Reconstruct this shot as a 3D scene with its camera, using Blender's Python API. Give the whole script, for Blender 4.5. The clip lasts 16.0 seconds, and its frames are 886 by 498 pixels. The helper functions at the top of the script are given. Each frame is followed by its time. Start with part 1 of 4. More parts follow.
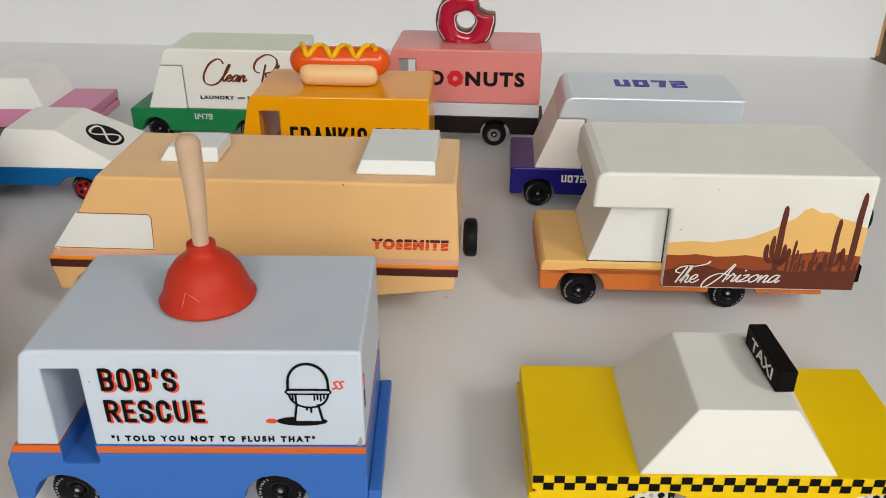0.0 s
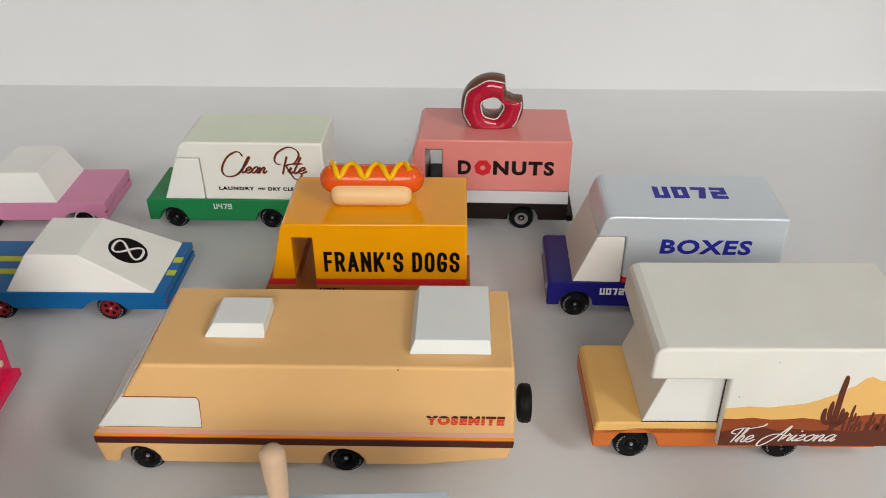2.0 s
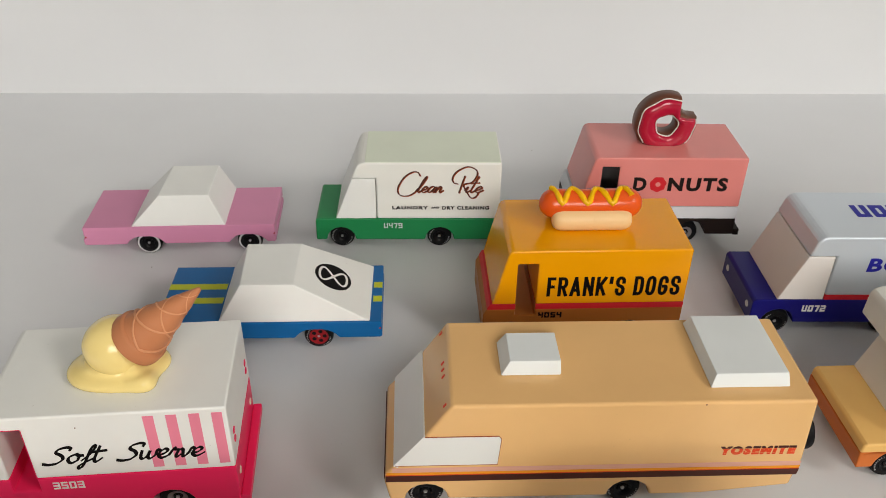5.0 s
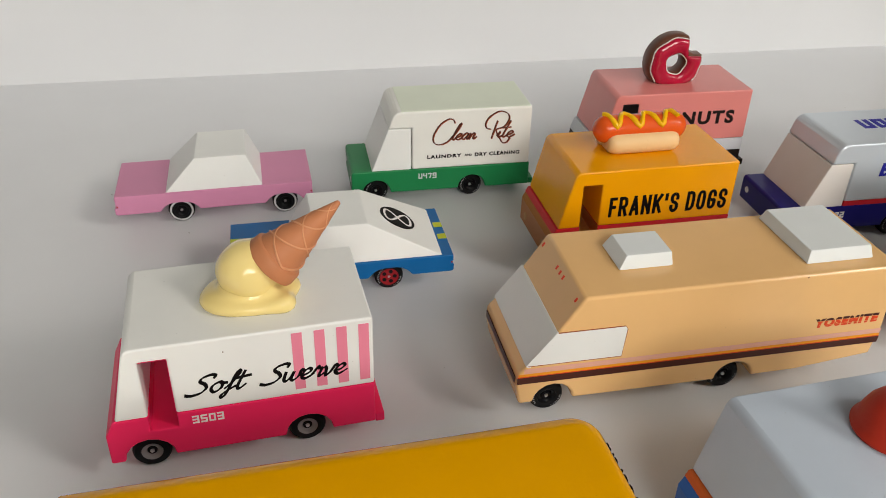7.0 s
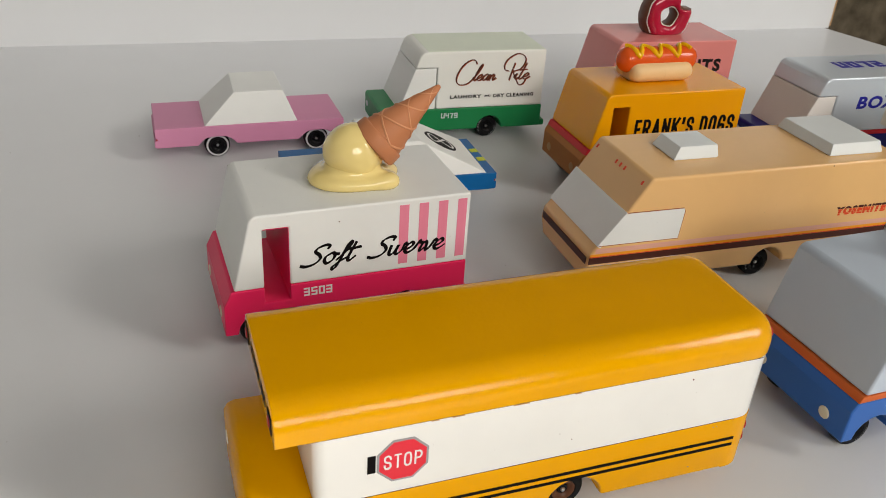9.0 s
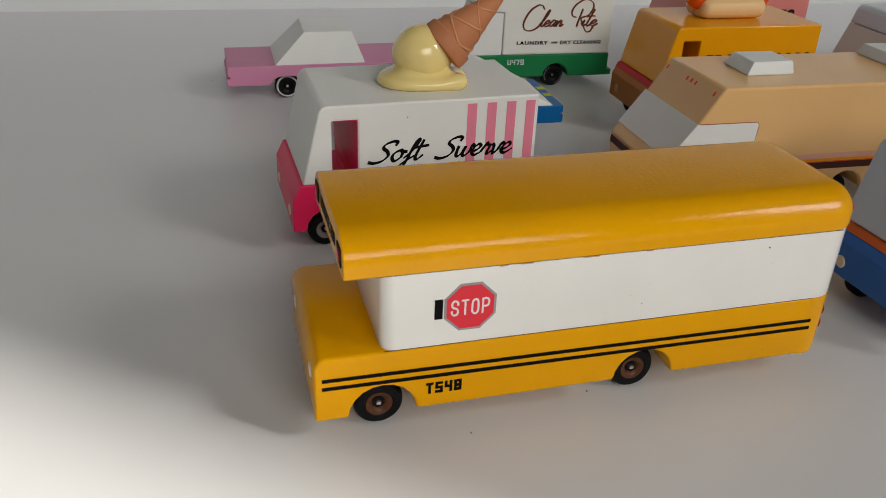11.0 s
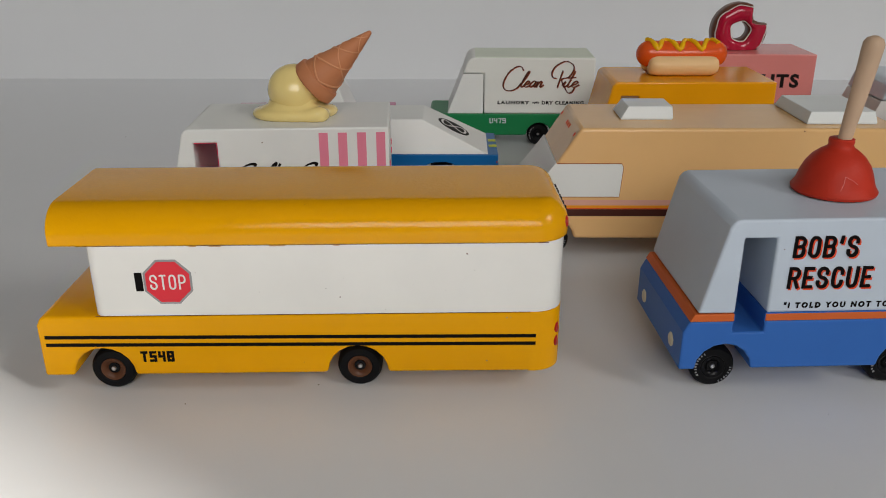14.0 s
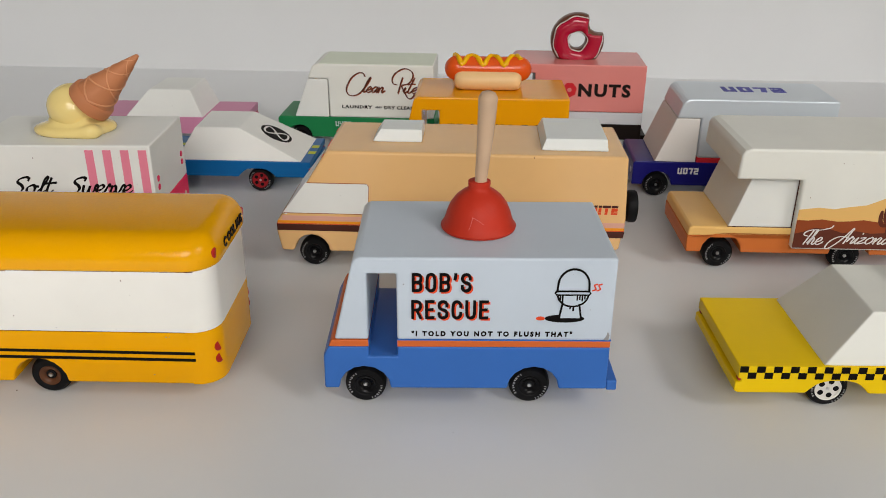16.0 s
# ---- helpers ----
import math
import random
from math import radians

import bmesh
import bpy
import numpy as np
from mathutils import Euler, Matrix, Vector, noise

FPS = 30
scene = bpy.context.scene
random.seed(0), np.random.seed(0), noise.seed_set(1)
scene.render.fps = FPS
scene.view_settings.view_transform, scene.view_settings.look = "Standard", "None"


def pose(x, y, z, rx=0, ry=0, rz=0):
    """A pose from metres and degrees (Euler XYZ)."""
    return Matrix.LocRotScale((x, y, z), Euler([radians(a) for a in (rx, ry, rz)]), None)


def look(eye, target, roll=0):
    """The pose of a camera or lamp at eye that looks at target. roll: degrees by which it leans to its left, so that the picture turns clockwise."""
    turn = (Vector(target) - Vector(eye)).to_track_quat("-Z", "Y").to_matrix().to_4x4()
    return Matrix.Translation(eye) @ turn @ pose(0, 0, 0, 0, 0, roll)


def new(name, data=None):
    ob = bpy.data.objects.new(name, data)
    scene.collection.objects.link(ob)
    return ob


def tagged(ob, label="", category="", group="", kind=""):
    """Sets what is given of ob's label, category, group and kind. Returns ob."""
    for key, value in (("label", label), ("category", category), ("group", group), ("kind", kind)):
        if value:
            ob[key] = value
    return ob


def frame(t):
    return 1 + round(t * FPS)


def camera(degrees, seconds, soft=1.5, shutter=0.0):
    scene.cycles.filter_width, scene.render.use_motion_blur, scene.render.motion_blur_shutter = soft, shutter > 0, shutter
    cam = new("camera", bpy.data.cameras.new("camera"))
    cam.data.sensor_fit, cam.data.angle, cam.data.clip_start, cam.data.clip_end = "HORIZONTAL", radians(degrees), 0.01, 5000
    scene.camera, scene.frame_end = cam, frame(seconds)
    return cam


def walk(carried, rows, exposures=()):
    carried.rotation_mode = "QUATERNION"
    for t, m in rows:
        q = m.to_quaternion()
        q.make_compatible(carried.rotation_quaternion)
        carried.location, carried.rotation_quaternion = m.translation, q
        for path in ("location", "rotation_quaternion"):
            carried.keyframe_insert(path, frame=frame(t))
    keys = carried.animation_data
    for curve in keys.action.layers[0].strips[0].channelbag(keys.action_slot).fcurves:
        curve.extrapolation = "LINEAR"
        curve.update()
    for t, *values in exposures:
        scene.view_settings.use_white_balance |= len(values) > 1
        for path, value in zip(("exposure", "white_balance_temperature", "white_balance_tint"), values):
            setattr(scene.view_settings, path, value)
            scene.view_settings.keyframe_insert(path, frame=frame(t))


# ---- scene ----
cam = camera(56.0, 16.0, soft=0.6)
cam.data.dof.use_dof, cam.data.dof.focus_distance, cam.data.dof.aperture_fstop = True, 0.27, 56.0
PATH = [
    (0, (0.02122, 0.01467, 0.15108), (-0.00550, 0.36813, -0.03426), 0.21),
    (0.5, (0.01966, 0.02794, 0.16323), (-0.00625, 0.37830, -0.02803), -0.29),
    (1, (0.01327, 0.03847, 0.17746), (-0.01066, 0.38431, -0.02208), -0.55),
    (1.5, (0.00590, 0.05296, 0.20162), (-0.01554, 0.39525, -0.00423), -0.50),
    (2, (-0.00375, 0.05610, 0.21231), (-0.02141, 0.39548, 0.00134), -0.31),
    (2.5, (-0.01138, 0.07141, 0.22572), (-0.02392, 0.40795, 0.00988), -0.44),
    (3, (-0.02013, 0.08568, 0.22903), (-0.02710, 0.42066, 0.01054), 0.10),
    (3.5, (-0.03823, 0.08841, 0.22657), (-0.03919, 0.42197, 0.00582), 0.64),
    (4, (-0.06039, 0.08628, 0.22770), (-0.05202, 0.41981, 0.00704), 1.29),
    (4.5, (-0.08453, 0.07304, 0.22464), (-0.06991, 0.40791, 0.00636), 1.45),
    (5, (-0.11275, 0.06202, 0.22775), (-0.10621, 0.39695, 0.00917), 0.90),
    (5.2, (-0.12474, 0.06211, 0.22708), (-0.11918, 0.39640, 0.00749), 0.96),
    (7.3, (-0.19921, 0.03723, 0.19905), (-0.12607, 0.37066, -0.00945), 1.58),
    (7.5, (-0.20541, 0.03439, 0.19876), (-0.12685, 0.36645, -0.00996), 1.79),
    (8, (-0.23007, 0.02801, 0.18940), (-0.13355, 0.35941, -0.01273), 2.54),
    (8.5, (-0.24878, 0.01849, 0.17671), (-0.14158, 0.35006, -0.01969), 3.50),
    (9, (-0.25889, 0.01219, 0.16787), (-0.15036, 0.34382, -0.02767), 3.92),
    (9.5, (-0.26673, 0.00381, 0.16018), (-0.16392, 0.33675, -0.03624), 3.78),
    (10, (-0.27177, 0.00065, 0.14419), (-0.17534, 0.33507, -0.05294), 3.51),
    (10.2, (-0.27063, 0.00215, 0.14261), (-0.17746, 0.33694, -0.05548), 3.16),
    (12.3, (-0.22386, -0.02997, 0.11829), (-0.18351, 0.33548, -0.03926), 1.33),
    (12.5, (-0.21244, -0.03303, 0.12155), (-0.18335, 0.33467, -0.03323), 0.80),
    (13, (-0.19482, -0.03968, 0.11812), (-0.18818, 0.33070, -0.03279), 0.17),
    (13.5, (-0.16883, -0.03957, 0.11705), (-0.17628, 0.33103, -0.03330), -0.31),
    (14, (-0.14384, -0.04233, 0.12099), (-0.15764, 0.32822, -0.02903), -0.11),
    (14.5, (-0.11413, -0.04213, 0.12124), (-0.13080, 0.32807, -0.02936), 0.61),
    (15, (-0.08094, -0.03910, 0.12352), (-0.09860, 0.33067, -0.02800), 0.86),
    (15.5, (-0.05721, -0.03789, 0.12917), (-0.07890, 0.32990, -0.02658), 0.68),
    (16, (-0.04028, -0.04996, 0.14573), (-0.06599, 0.31380, -0.01863), 0.43),
]
EXPOSURES = [(0.0, -0.03, 6800, 10), (3.5, 0.05, 6820, 10), (5.0, 0.05, 6900, 10), (7.5, 0.05, 6900, 10), (8.5, -0.08, 6920, 10), (9.5, -0.28, 6900, 10), (10.0, -0.45, 6870, 10),
             (12.5, -0.75, 6570, 10), (14.0, -0.68, 6600, 10), (15.0, -0.42, 6700, 10), (16.0, -0.25, 6780, 10)]
walk(cam, [(t, look(eye, target, roll)) for t, eye, target, roll in PATH], EXPOSURES)

# ---- world, sun, window light and an added front fill ----
SUN_AZ, SUN_EL = math.atan2(-0.575, 0.818), radians(38.5)
world = bpy.data.worlds.new("world")
scene.world = world
world.use_nodes = True
wn = world.node_tree
sky = wn.nodes.new("ShaderNodeTexSky")
sky.sky_type, sky.sun_disc = "NISHITA", False
sky.sun_elevation, sky.sun_rotation = SUN_EL, math.pi / 2 - SUN_AZ
wn.nodes["Background"].inputs["Strength"].default_value = 0.12
wn.links.new(sky.outputs[0], wn.nodes["Background"].inputs["Color"])
to_sun = Vector((math.cos(SUN_AZ) * math.cos(SUN_EL), math.sin(SUN_AZ) * math.cos(SUN_EL), math.sin(SUN_EL)))
sun = new("sun", bpy.data.lights.new("sun", "SUN"))
sun.data.energy, sun.data.angle, sun.data.color = 7.6, radians(1.0), (1.0, 0.95, 0.87)
sun.matrix_world = look(to_sun * 5, (0, 0, 0))


def area_lamp(name, at, target, w, h, power, color):
    lamp = new(name, bpy.data.lights.new(name, "AREA"))
    lamp.data.shape, lamp.data.size, lamp.data.size_y = "RECTANGLE", w, h
    lamp.data.energy, lamp.data.color = power, color
    lamp.matrix_world = look(at, target)


# stands in for sky light through the unseen east window
area_lamp("window_light", (1.46, -0.75, 1.25), (-0.1, 0.25, 0.0), 0.55, 0.65, 22.5, (1.0, 0.975, 0.94))
# fill lamp added in front, to brighten the sides that face -y
area_lamp("front_fill_light", (0.15, -1.96, 1.15), (-0.1, 0.3, 0.0), 1.4, 0.8, 36.0, (1.0, 0.975, 0.93))


# ---- materials ----
def paint(name, color, rough=0.35, coat=0.0, grain=0.35, vary=0.05, scale=900.0, metal=0.0, bump=0.04, spots=0.0, spec=0.2):
    """Painted or lacquered surface with a fine grain, faint mottling and uneven gloss."""
    m = bpy.data.materials.new(name)
    m.use_nodes = True
    n, l = m.node_tree.nodes, m.node_tree.links
    b = n["Principled BSDF"]
    b.inputs["Metallic"].default_value = metal
    b.inputs["Specular IOR Level"].default_value = spec
    b.inputs["Coat Weight"].default_value = coat
    b.inputs["Coat Roughness"].default_value = 0.12
    tc = n.new("ShaderNodeTexCoord")
    big = n.new("ShaderNodeTexNoise")
    big.inputs["Scale"].default_value, big.inputs["Detail"].default_value = scale * 0.05, 4
    fine = n.new("ShaderNodeTexNoise")
    fine.inputs["Scale"].default_value, fine.inputs["Detail"].default_value = scale, 3
    for t in (big, fine):
        l.new(tc.outputs["Object"], t.inputs["Vector"])
    mix = n.new("ShaderNodeMix")
    mix.data_type = "RGBA"
    lo = [max(0.0, c * (1 - vary * 1.6)) for c in color]
    hi = [min(1.0, c * (1 + vary)) for c in color]
    mix.inputs[6].default_value, mix.inputs[7].default_value = (*lo, 1), (*hi, 1)
    l.new(big.outputs[0], mix.inputs[0])
    last = mix.outputs[2]
    if spots:
        # tiny chips and dust specks
        vor = n.new("ShaderNodeTexNoise")
        vor.inputs["Scale"].default_value, vor.inputs["Detail"].default_value = scale * 1.2, 1
        l.new(tc.outputs["Object"], vor.inputs["Vector"])
        ramp = n.new("ShaderNodeMapRange")
        ramp.inputs[1].default_value, ramp.inputs[2].default_value = 0.80, 0.84
        l.new(vor.outputs[0], ramp.inputs[0])
        mul = n.new("ShaderNodeMath")
        mul.operation = "MULTIPLY"
        mul.inputs[1].default_value = spots
        l.new(ramp.outputs[0], mul.inputs[0])
        m2 = n.new("ShaderNodeMix")
        m2.data_type = "RGBA"
        m2.inputs[7].default_value = (0.12, 0.09, 0.07, 1)
        l.new(mul.outputs[0], m2.inputs[0])
        l.new(last, m2.inputs[6])
        last = m2.outputs[2]
    l.new(last, b.inputs["Base Color"])
    r = n.new("ShaderNodeMapRange")
    r.inputs[3].default_value, r.inputs[4].default_value = max(0.03, rough - 0.07), rough + 0.07
    l.new(big.outputs[0], r.inputs[0])
    l.new(r.outputs[0], b.inputs["Roughness"])
    bp = n.new("ShaderNodeBump")
    bp.inputs["Strength"].default_value, bp.inputs["Distance"].default_value = grain * 0.5, bump * 0.001
    l.new(fine.outputs[0], bp.inputs["Height"])
    l.new(bp.outputs[0], b.inputs["Normal"])
    return m


M = {
    "table": paint("white_laminate", (0.68, 0.695, 0.715), 0.33, vary=0.03, scale=400, grain=0.25, spec=0.35),
    "backdrop": paint("white_board", (0.70, 0.715, 0.735), 0.7, vary=0.02, scale=300),
    "wall": paint("plaster", (0.55, 0.545, 0.53), 0.9, vary=0.04, scale=60),
    "dark_wall": paint("dark_plaster", (0.10, 0.09, 0.08), 0.9, vary=0.1, scale=60),
    "ceiling": paint("ceiling_white", (0.5, 0.5, 0.49), 0.9, vary=0.03, scale=60),
    "floor": paint("oak_floor", (0.28, 0.20, 0.13), 0.5, vary=0.2, scale=40),
    "frame": paint("window_frame_white", (0.8, 0.8, 0.78), 0.4, vary=0.03, scale=100),
    "carpet": paint("brown_carpet", (0.15, 0.125, 0.085), 0.95, vary=0.5, scale=300, grain=1.0, bump=2.0),
    "dust": paint("grey_brown_dust", (0.22, 0.19, 0.16), 0.9, vary=0.3),
    "stone": paint("mottled_brown_stone", (0.16, 0.13, 0.09), 0.9, vary=0.7, scale=900, grain=1.0, bump=3.0),
    "white": paint("white_paint", (0.785, 0.80, 0.78), 0.38, spots=0.3),
    "hatch_white": paint("hatch_white_paint", (0.745, 0.785, 0.79), 0.36, spots=0.3),
    "cool_white": paint("cool_white_paint", (0.53, 0.605, 0.70), 0.33, spots=0.3),
    "cream": paint("cream_paint", (0.775, 0.785, 0.745), 0.42, spots=0.3),
    "mint": paint("pale_mint_paint", (0.70, 0.76, 0.64), 0.42),
    "blue": paint("mid_blue_paint", (0.034, 0.14, 0.47), 0.36, spots=0.3),
    "orange_line": paint("orange_line_paint", (0.62, 0.13, 0.03), 0.4),
    "bus_white": paint("glossy_bus_white", (0.81, 0.805, 0.775), 0.17, spots=0.4, bump=0.08, spec=0.3),
    "school": paint("school_yellow_lacquer", (0.80, 0.372, 0.002), 0.10, spots=0.2, bump=0.40, spec=0.21),
    "school_satin": paint("school_yellow_satin", (0.80, 0.372, 0.002), 0.20, spots=0.2, spec=0.14),
    "tan": paint("tan_paint", (0.81, 0.495, 0.215), 0.2, spots=0.25, spec=0.42),
    "sand": paint("sand_paint", (0.82, 0.50, 0.17), 0.4),
    "burnt": paint("burnt_orange_paint", (0.60, 0.16, 0.035), 0.42),
    "cab": paint("yellow_cab_paint", (0.83, 0.56, 0.003), 0.4, spots=0.3),
    "pink": paint("orchid_pink_paint", (0.60, 0.24, 0.39), 0.42),
    "azure": paint("azure_paint", (0.002, 0.115, 0.34), 0.35),
    "lime": paint("lime_line_paint", (0.48, 0.52, 0.03), 0.45),
    "green": paint("leaf_green_paint", (0.010, 0.20, 0.065), 0.4),
    "navy": paint("deep_blue_paint", (0.009, 0.008, 0.15), 0.3),
    "silver": paint("pale_silver_blue_paint", (0.64, 0.705, 0.77), 0.32, vary=0.015, metal=0.3, scale=820),
    "warm_white": paint("warm_white_paint", (0.75, 0.72, 0.69), 0.4),
    "red_line": paint("red_line_paint", (0.60, 0.02, 0.03), 0.4),
    "amber": paint("amber_lacquer", (0.85, 0.355, 0.004), 0.2, spec=0.4),
    "copper": paint("copper_brown_paint", (0.41, 0.14, 0.026), 0.36, metal=0.25),
    "rose": paint("salmon_pink_lacquer", (0.72, 0.24, 0.22), 0.22, spec=0.4),
    "pale_grey": paint("pale_grey_paint", (0.62, 0.64, 0.68), 0.4),
    "dark": paint("dark_brown_paint", (0.016, 0.011, 0.010), 0.4, spec=0.08),
    "magenta": paint("crimson_pink_paint", (0.82, 0.020, 0.110), 0.36, vary=0.03),
    "stripe_pink": paint("stripe_pink_print", (0.80, 0.24, 0.34), 0.45),
    "line_pink": paint("faded_pink_print", (0.72, 0.38, 0.30), 0.4),
    "line_orange": paint("orange_print", (0.85, 0.33, 0.02), 0.4),
    "brown": paint("dark_brown_print", (0.07, 0.02, 0.014), 0.4),
    "rust": paint("rust_brown_print", (0.30, 0.065, 0.02), 0.45),
    "maroon": paint("maroon_print", (0.12, 0.030, 0.017), 0.45),
    "black": paint("black_print", (0.006, 0.005, 0.005), 0.5, spec=0.05),
    "print_red": paint("vermilion_print", (0.75, 0.07, 0.02), 0.45),
    "print_blue": paint("ultramarine_print", (0.02, 0.022, 0.32), 0.4),
    "print_white": paint("white_print", (0.78, 0.77, 0.76), 0.45),
    "print_grey": paint("grey_print", (0.30, 0.30, 0.31), 0.45),
    "whitewall": paint("whitewall_rubber", (0.60, 0.60, 0.61), 0.5),
    "stop_red": paint("stop_red_print", (0.74, 0.035, 0.055), 0.25),
    "bare": paint("bare_wood_chip", (0.50, 0.30, 0.15), 0.7, vary=0.3),
    "lamp_wood": paint("cream_lamp_paint", (0.74, 0.68, 0.52), 0.5),
    "tail_red": paint("dark_red_lamp_paint", (0.40, 0.015, 0.012), 0.35),
    "rubber": paint("black_tyre_rubber", (0.007, 0.007, 0.008), 0.5, vary=0.2, spec=0.1),
    "hub_black": paint("black_hub_plastic", (0.006, 0.006, 0.007), 0.22, spec=0.12),
    "hub_brown": paint("brown_hub_plastic", (0.10, 0.038, 0.017), 0.35),
    "hub_grey": paint("grey_hub_plastic", (0.22, 0.205, 0.21), 0.35),
    "hub_red": paint("red_hub_plastic", (0.30, 0.010, 0.015), 0.35),
    "hub_white": paint("white_hub_plastic", (0.74, 0.73, 0.71), 0.4),
    "steel": paint("steel_axle", (0.65, 0.65, 0.66), 0.3, metal=1.0),
    "plunger": paint("red_rubber", (0.50, 0.032, 0.014), 0.48, vary=0.12, bump=0.2, grain=0.8),
    "beech": paint("pale_beech_wood", (0.64, 0.45, 0.31), 0.5, vary=0.28, scale=700),
    "sausage": paint("sausage_red_lacquer", (0.74, 0.095, 0.012), 0.24, coat=0.3),
    "bun": paint("bun_cream_lacquer", (0.82, 0.55, 0.28), 0.32),
    "mustard": paint("mustard_lacquer", (0.88, 0.48, 0.005), 0.25, coat=0.3),
    "dough": paint("chocolate_brown_paint", (0.13, 0.05, 0.03), 0.35),
    "icing": paint("crimson_icing_lacquer", (0.42, 0.006, 0.035), 0.15, coat=0.7),
    "cone": paint("wafer_brown", (0.52, 0.205, 0.095), 0.5, vary=0.12),
    "cone_ridge": paint("wafer_ridge_brown", (0.66, 0.31, 0.16), 0.45, vary=0.12),
    "vanilla": paint("vanilla_cream_lacquer", (0.84, 0.67, 0.27), 0.12, coat=0.5, vary=0.05),
}

# ---- building helpers (lengths in centimetres) ----
CM = 0.01


def part(name, bm, mat, parent, label="", smooth=None, crisp=False):
    """One mesh object under a thing or part; smooth: the angle in degrees above which edges stay sharp; crisp: the broad faces stay flat between their rounded edges."""
    bmesh.ops.recalc_face_normals(bm, faces=bm.faces)
    bmesh.ops.scale(bm, vec=(CM, CM, CM), verts=bm.verts)
    me = bpy.data.meshes.new(name)
    if smooth:
        for f in bm.faces:
            f.smooth = True
    bm.to_mesh(me)
    bm.free()
    if smooth:
        me.set_sharp_from_angle(angle=radians(smooth))
    if crisp:
        for f in me.polygons:
            f.use_smooth = f.area < 0.4e-4
    me.materials.append(M[mat])
    ob = new(name, me)
    ob.parent = parent
    if label:
        ob["label"] = label
    return ob


def thing(name, m, label, category, group=""):
    root = new(name)
    root.empty_display_size = 0.01
    root.matrix_basis = m
    return tagged(root, label, category, group)


def soften(bm, width, seg=2, angle=33, keep_x=None):
    """Round off the sharp edges, but for those that lie in the plane x = keep_x."""
    es = [e for e in bm.edges if len(e.link_faces) == 2 and e.calc_face_angle(0) > radians(angle)
          and not (keep_x is not None and all(abs(v.co.x - keep_x) < 1e-4 for v in e.verts))]
    bmesh.ops.bevel(bm, geom=es, offset=width, segments=seg, profile=0.5, affect="EDGES", clamp_overlap=True)
    return bm


def prism(profile, y0, y1, bevel=0.05, seg=2, y0_top=None, y1_top=None, z_top=None, z_low=None):
    """A side profile of (x, z) drawn out from y0 to y1; with the y*_top values the sides lean in towards z_top."""
    bm = bmesh.new()

    def yy(z, a, b):
        if b is None:
            return a
        k = min(1, max(0, (z - z_low) / (z_top - z_low)))
        return a + (b - a) * k

    near = [bm.verts.new((x, yy(z, y0, y0_top), z)) for x, z in profile]
    far = [bm.verts.new((x, yy(z, y1, y1_top), z)) for x, z in profile]
    bm.faces.new(near)
    bm.faces.new(far[::-1])
    k = len(profile)
    for i in range(k):
        bm.faces.new((near[i], far[i], far[(i + 1) % k], near[(i + 1) % k]))
    bmesh.ops.recalc_face_normals(bm, faces=bm.faces)
    if bevel:
        soften(bm, bevel, seg)
    return bm


def box(x0, x1, y0, y1, z0, z1, bevel=0.05, seg=2):
    return prism([(x0, z0), (x1, z0), (x1, z1), (x0, z1)], y0, y1, bevel, seg)


def frustum(base, top, z0, z1, bevel=0.04):
    """A block with a four-cornered base and top, corners in order (x, y)."""
    bm = bmesh.new()
    a = [bm.verts.new((x, y, z0)) for x, y in base]
    b = [bm.verts.new((x, y, z1)) for x, y in top]
    bm.faces.new(a[::-1])
    bm.faces.new(b)
    for i in range(4):
        bm.faces.new((a[i], a[(i + 1) % 4], b[(i + 1) % 4], b[i]))
    bmesh.ops.recalc_face_normals(bm, faces=bm.faces)
    return soften(bm, bevel, 2, 12)


def lathe(profile, n=32, axis="Z", at=(0, 0, 0)):
    """Turn (radius, height) pairs round an axis."""
    bm = bmesh.new()
    rings = []
    for r, h in profile:
        if r < 1e-5:
            rings.append([bm.verts.new((0, 0, h))])
        else:
            rings.append([bm.verts.new((r * math.cos(2 * math.pi * i / n), r * math.sin(2 * math.pi * i / n), h)) for i in range(n)])
    for a, b in zip(rings, rings[1:]):
        for i in range(n):
            q = [a[i % len(a)], a[(i + 1) % len(a)], b[(i + 1) % len(b)], b[i % len(b)]]
            q = list(dict.fromkeys(q))
            if len(q) > 2:
                bm.faces.new(q)
    if axis == "Y":
        bmesh.ops.rotate(bm, verts=bm.verts, cent=(0, 0, 0), matrix=Matrix.Rotation(radians(-90), 3, "X"))
    if axis == "X":
        bmesh.ops.rotate(bm, verts=bm.verts, cent=(0, 0, 0), matrix=Matrix.Rotation(radians(90), 3, "Y"))
    bmesh.ops.translate(bm, verts=bm.verts, vec=at)
    return bm


def tube(points, radius, n=10, caps=True):
    """A round bar along points; radius may be a number or a list."""
    bm = bmesh.new()
    pts = [Vector(p) for p in points]
    rad = radius if isinstance(radius, (list, tuple)) else [radius] * len(pts)
    rings = []
    up = Vector((0, 0, 1))
    for i, p in enumerate(pts):
        d = (pts[min(i + 1, len(pts) - 1)] - pts[max(i - 1, 0)]).normalized()
        if abs(d.dot(up)) > 0.95:
            up = Vector((0, 1, 0))
        s = d.cross(up).normalized()
        u = s.cross(d).normalized()
        up = u
        rings.append([bm.verts.new(p + (s * math.cos(2 * math.pi * j / n) + u * math.sin(2 * math.pi * j / n)) * rad[i]) for j in range(n)])
    for a, b in zip(rings, rings[1:]):
        for j in range(n):
            bm.faces.new((a[j], a[(j + 1) % n], b[(j + 1) % n], b[j]))
    if caps:
        bm.faces.new(rings[0][::-1])
        bm.faces.new(rings[-1])
    return bm


PRINT = 0.012  # thickness of printed marks


